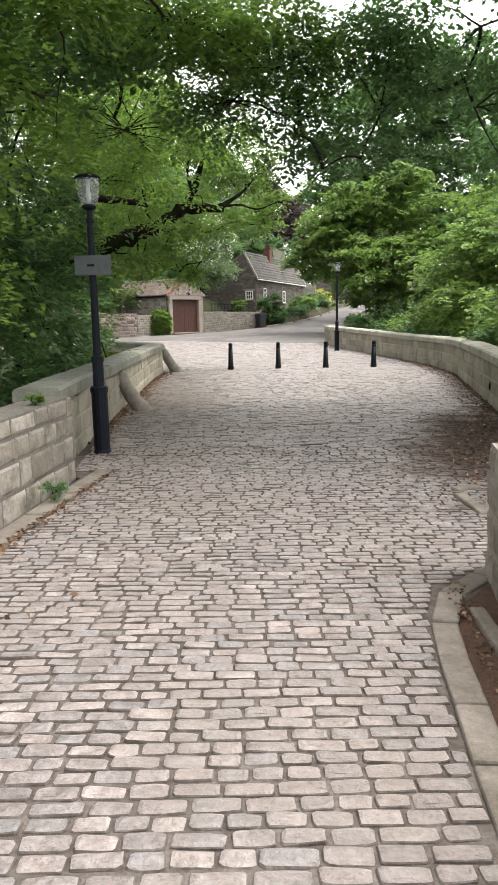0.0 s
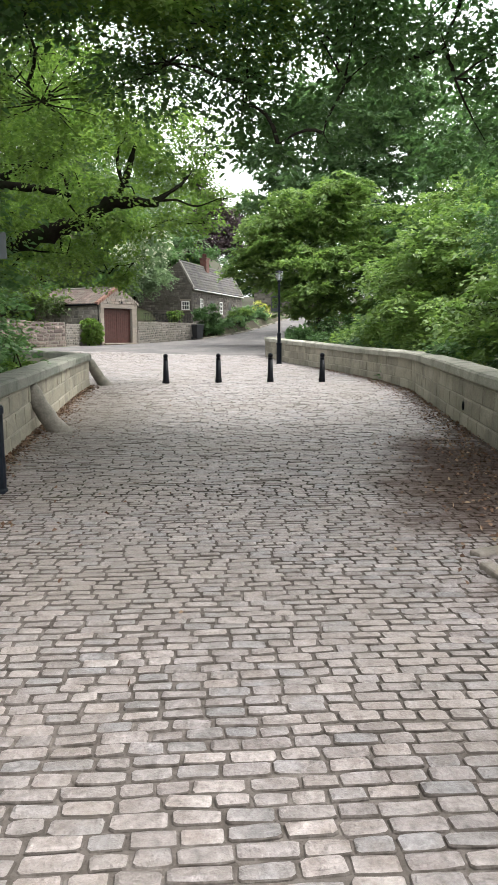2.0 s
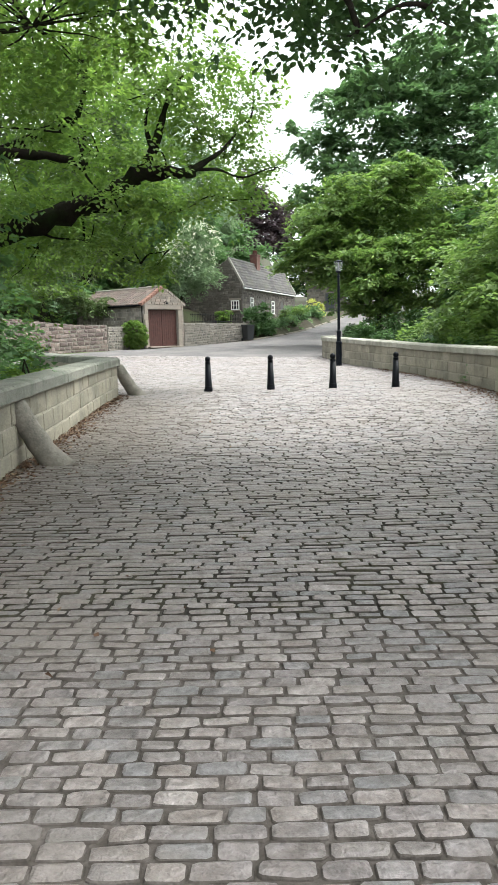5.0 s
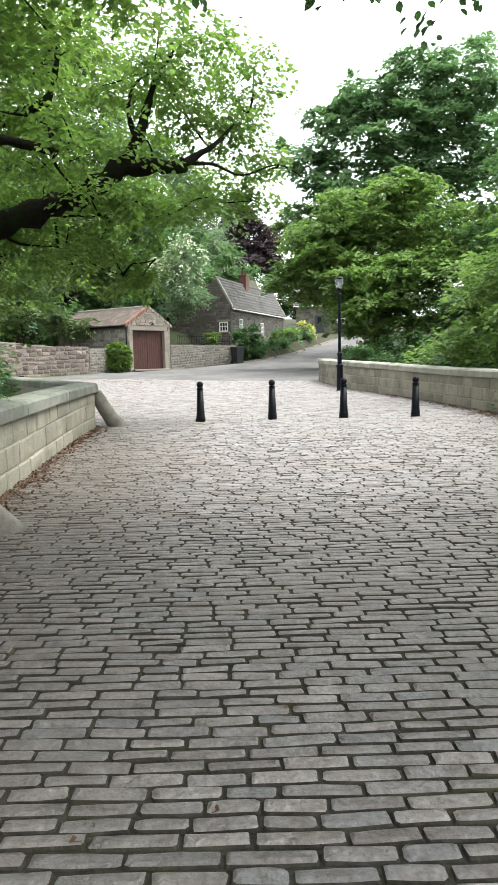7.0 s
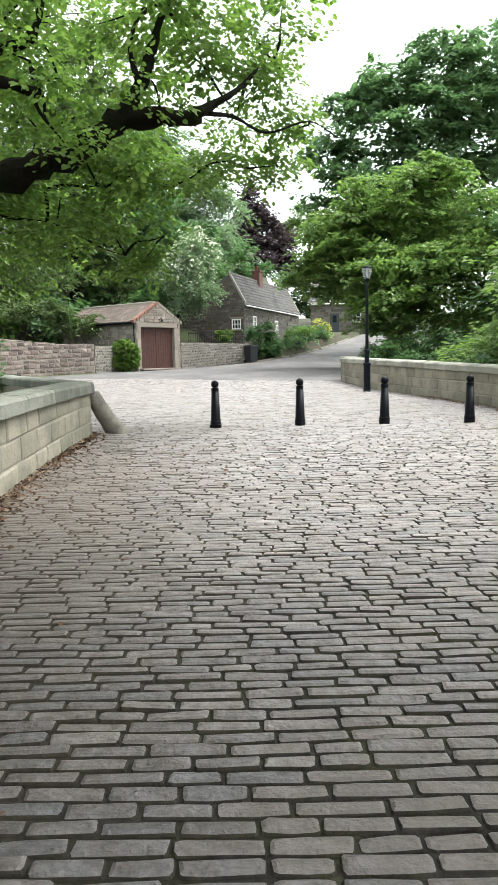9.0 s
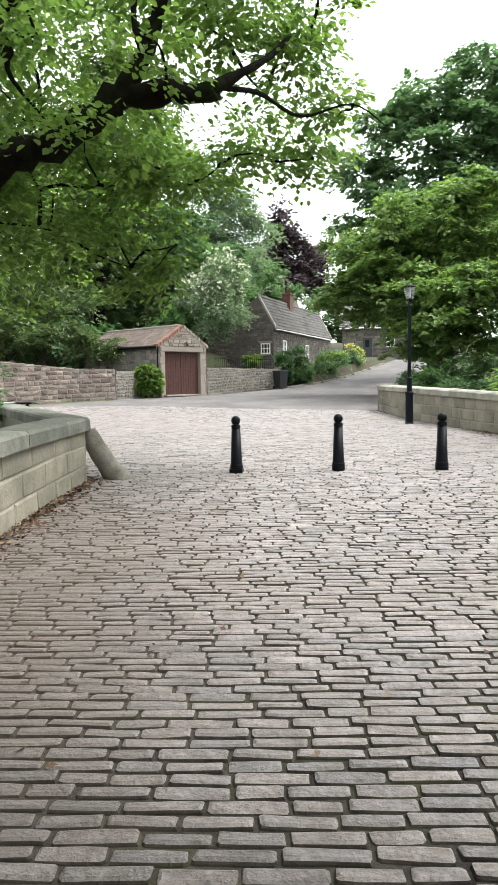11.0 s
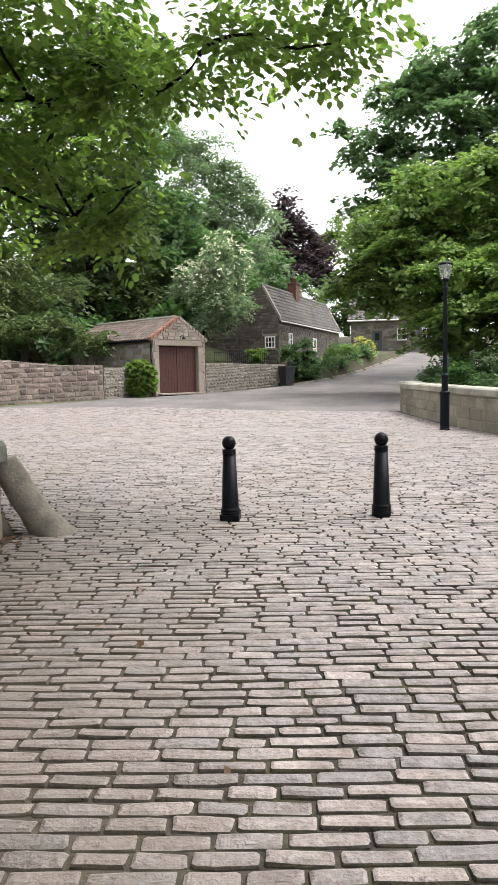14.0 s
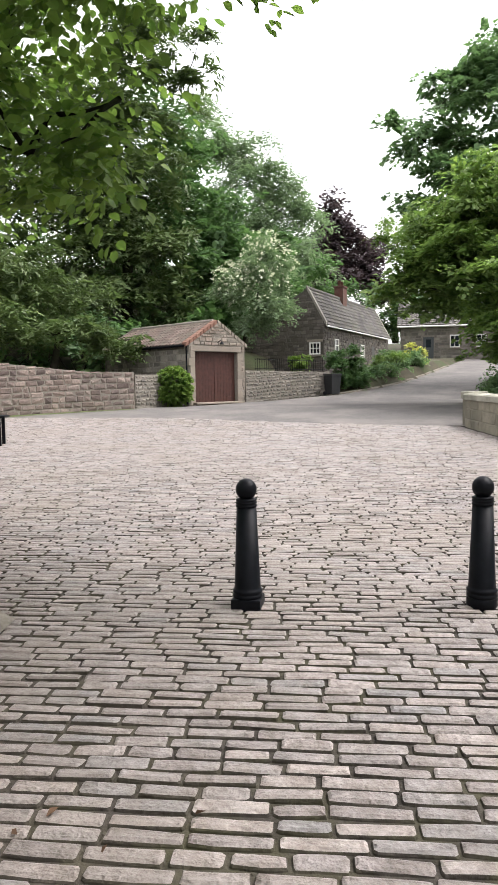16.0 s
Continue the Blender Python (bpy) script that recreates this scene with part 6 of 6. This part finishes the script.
def lay_setts():
    rnd = random.Random(77)
    V, F, FM = [], [], []
    near_meshes = {}
    count = 0
    ct, st = math.cos(TWIST), math.sin(TWIST)
    r = -80
    while r * ROW < 45:
        yy = r * ROW
        r += 1
        x = -24 + rnd.uniform(-0.2, 0)
        wave = 0.035 * math.sin(yy * 0.9) + 0.02 * math.sin(yy * 2.3 + 1)
        while x < 9:
            w = sett_length(yy, rnd)
            cx = x + w / 2
            x += w
            bow = 0.05 * math.sin(cx * 0.7 + yy * 0.35) + wave * 0.3 + 0.012 * math.sin(cx * 2.1) + (rnd.uniform(-0.006, 0.006) if yy < 11 else rnd.uniform(-0.003, 0.003))
            X, Y = cx * ct - (yy + bow) * st, cx * st + (yy + bow) * ct
            if Y < -3 or Y > asphalt_from(X) - 0.05:
                continue
            lo, hi = edge_left(Y) + 0.12, edge_right(Y) - 0.1
            if Y < 9.4:
                lo = -2.62
            if Y < 6.0:
                hi = lerp_table(Y, [3.6, 4.6, 5.15, 5.5, 5.95], [0.44, 0.47, 0.52, 0.62, 0.98])
            elif Y < 9.4:
                hi = min(hi, 2.4)
            a0, a1 = max(X - w / 2, lo), min(X + w / 2, hi)
            if a1 - a0 < 0.06 or X < -21:
                continue
            if a1 - a0 < w - 0.001:
                X, w = (a0 + a1) / 2, a1 - a0
            z = deck(X, Y) + rnd.uniform(-0.0025, 0.0025) + 0.0025 * noise.noise(Vector((X * 0.9, Y * 0.9, 0)))
            slope = (deck(X, Y + 0.2) - deck(X, Y - 0.2)) / 0.4
            if -0.95 < X < 0.5 and 2.6 < Y < 7 and count < 300:
                key = (round(w / 0.012), rnd.randrange(4))
                if key not in near_meshes:
                    v, f, fm = sett_shape(round(w / 0.012) * 0.012 - rnd.uniform(0.002, 0.008), ROW - rnd.uniform(0.003, 0.010), rnd, rnd.uniform(0.010, 0.015))
                    me = bpy.data.meshes.new("sett")
                    me.from_pydata(v, [], f)
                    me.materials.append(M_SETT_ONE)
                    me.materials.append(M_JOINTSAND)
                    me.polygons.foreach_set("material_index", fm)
                    near_meshes[key] = me
                ob = new("sett", near_meshes[key])
                ob.parent = bed_near
                ob.matrix_basis = Matrix.Translation((X, Y, z)) @ Matrix.Rotation(TWIST + rnd.uniform(-.03, .03), 4, "Z") @ Matrix.Rotation(slope, 4, "X")
                count += 1
                continue
            tight = 0.005 if Y < 10.5 else 0.0
            v, f, fm = sett_shape(w - rnd.uniform(0.002, 0.009), ROW - rnd.uniform(0.006, 0.013) + tight * 0.6, rnd, rnd.uniform(0.014, 0.02) - tight, 2 if Y < 22.5 else 1 if Y < 27 else 0)
            o = len(V)
            a = TWIST + rnd.uniform(-.03, .03)
            ca, sa = math.cos(a), math.sin(a)
            tx, ty = rnd.uniform(-.01, .01), slope + rnd.uniform(-.012, .012)
            V += [(X + px * ca - py * sa, Y + px * sa + py * ca, z + pz + px * tx + py * ty) for px, py, pz in v]
            F += [tuple(o + i for i in q) for q in f]
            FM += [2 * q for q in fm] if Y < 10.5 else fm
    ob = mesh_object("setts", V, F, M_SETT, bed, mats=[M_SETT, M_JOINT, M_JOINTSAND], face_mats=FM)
    tagged(ob, kind="stuff")


lay_setts()


# ---- litter ----
def litter(label, spots, n, size, spread):
    rnd = np.random.default_rng(4)
    pts = []
    for (x0, y0, x1, y1, w), k in zip(spots, n):
        f = rnd.random(k)
        off = np.abs(rnd.normal(0, w, k))
        d = np.array([x1 - x0, y1 - y0])
        nrm = np.array([d[1], -d[0]]) / np.linalg.norm(d)
        for a, o in zip(f, off):
            x, y = x0 + d[0] * a + nrm[0] * o * spread, y0 + d[1] * a + nrm[1] * o * spread
            pts.append((x, y, deck(x, y) + 0.016 + rnd.random() * 0.02))
    P = np.array(pts)
    v, q = leaf_cloud(P, np.tile([0, 0, 1.0], (len(P), 1)), size, 0.7, 0.5)
    return tagged(quick_mesh("leaf_litter", v, q, M_DEADLEAF), label, "leaf litter", kind="stuff")


litter("dry brown leaves heaped along the left parapet", [(-3.6, 11.3, -4.17, 15.4, 0.16), (-4.17, 15.4, -4.87, 20.6, 0.22), (-4.87, 20.6, -5.1, 23.3, 0.2), (-2.66, 6.0, -2.66, 9.4, 0.07)], [700, 1300, 900, 250], 0.055, 1)
litter("dry brown leaves along the curved parapet", [(3.3, 14.4, 3.9, 21.8, 0.3), (3.9, 21.8, 3.6, 25, 0.3), (3.6, 25, 2.3, 31.8, 0.2), (2.4, 7.5, 3.3, 14.4, 0.6)], [900, 500, 500, 900], 0.055, -1)
litter("brown grit and leaves in the kerb gutter", [(0.67, 0, 0.67, 5.6, 0.1)], [500], 0.035, 1)
litter("scattered dead leaves on the setts", [(-4.5, 13, -4.5, 22, 1.6), (1.5, 8, 3, 15, 0.9), (-2.5, 4, -2.8, 12, 0.7)], [60, 120, 50], 0.05, 1)
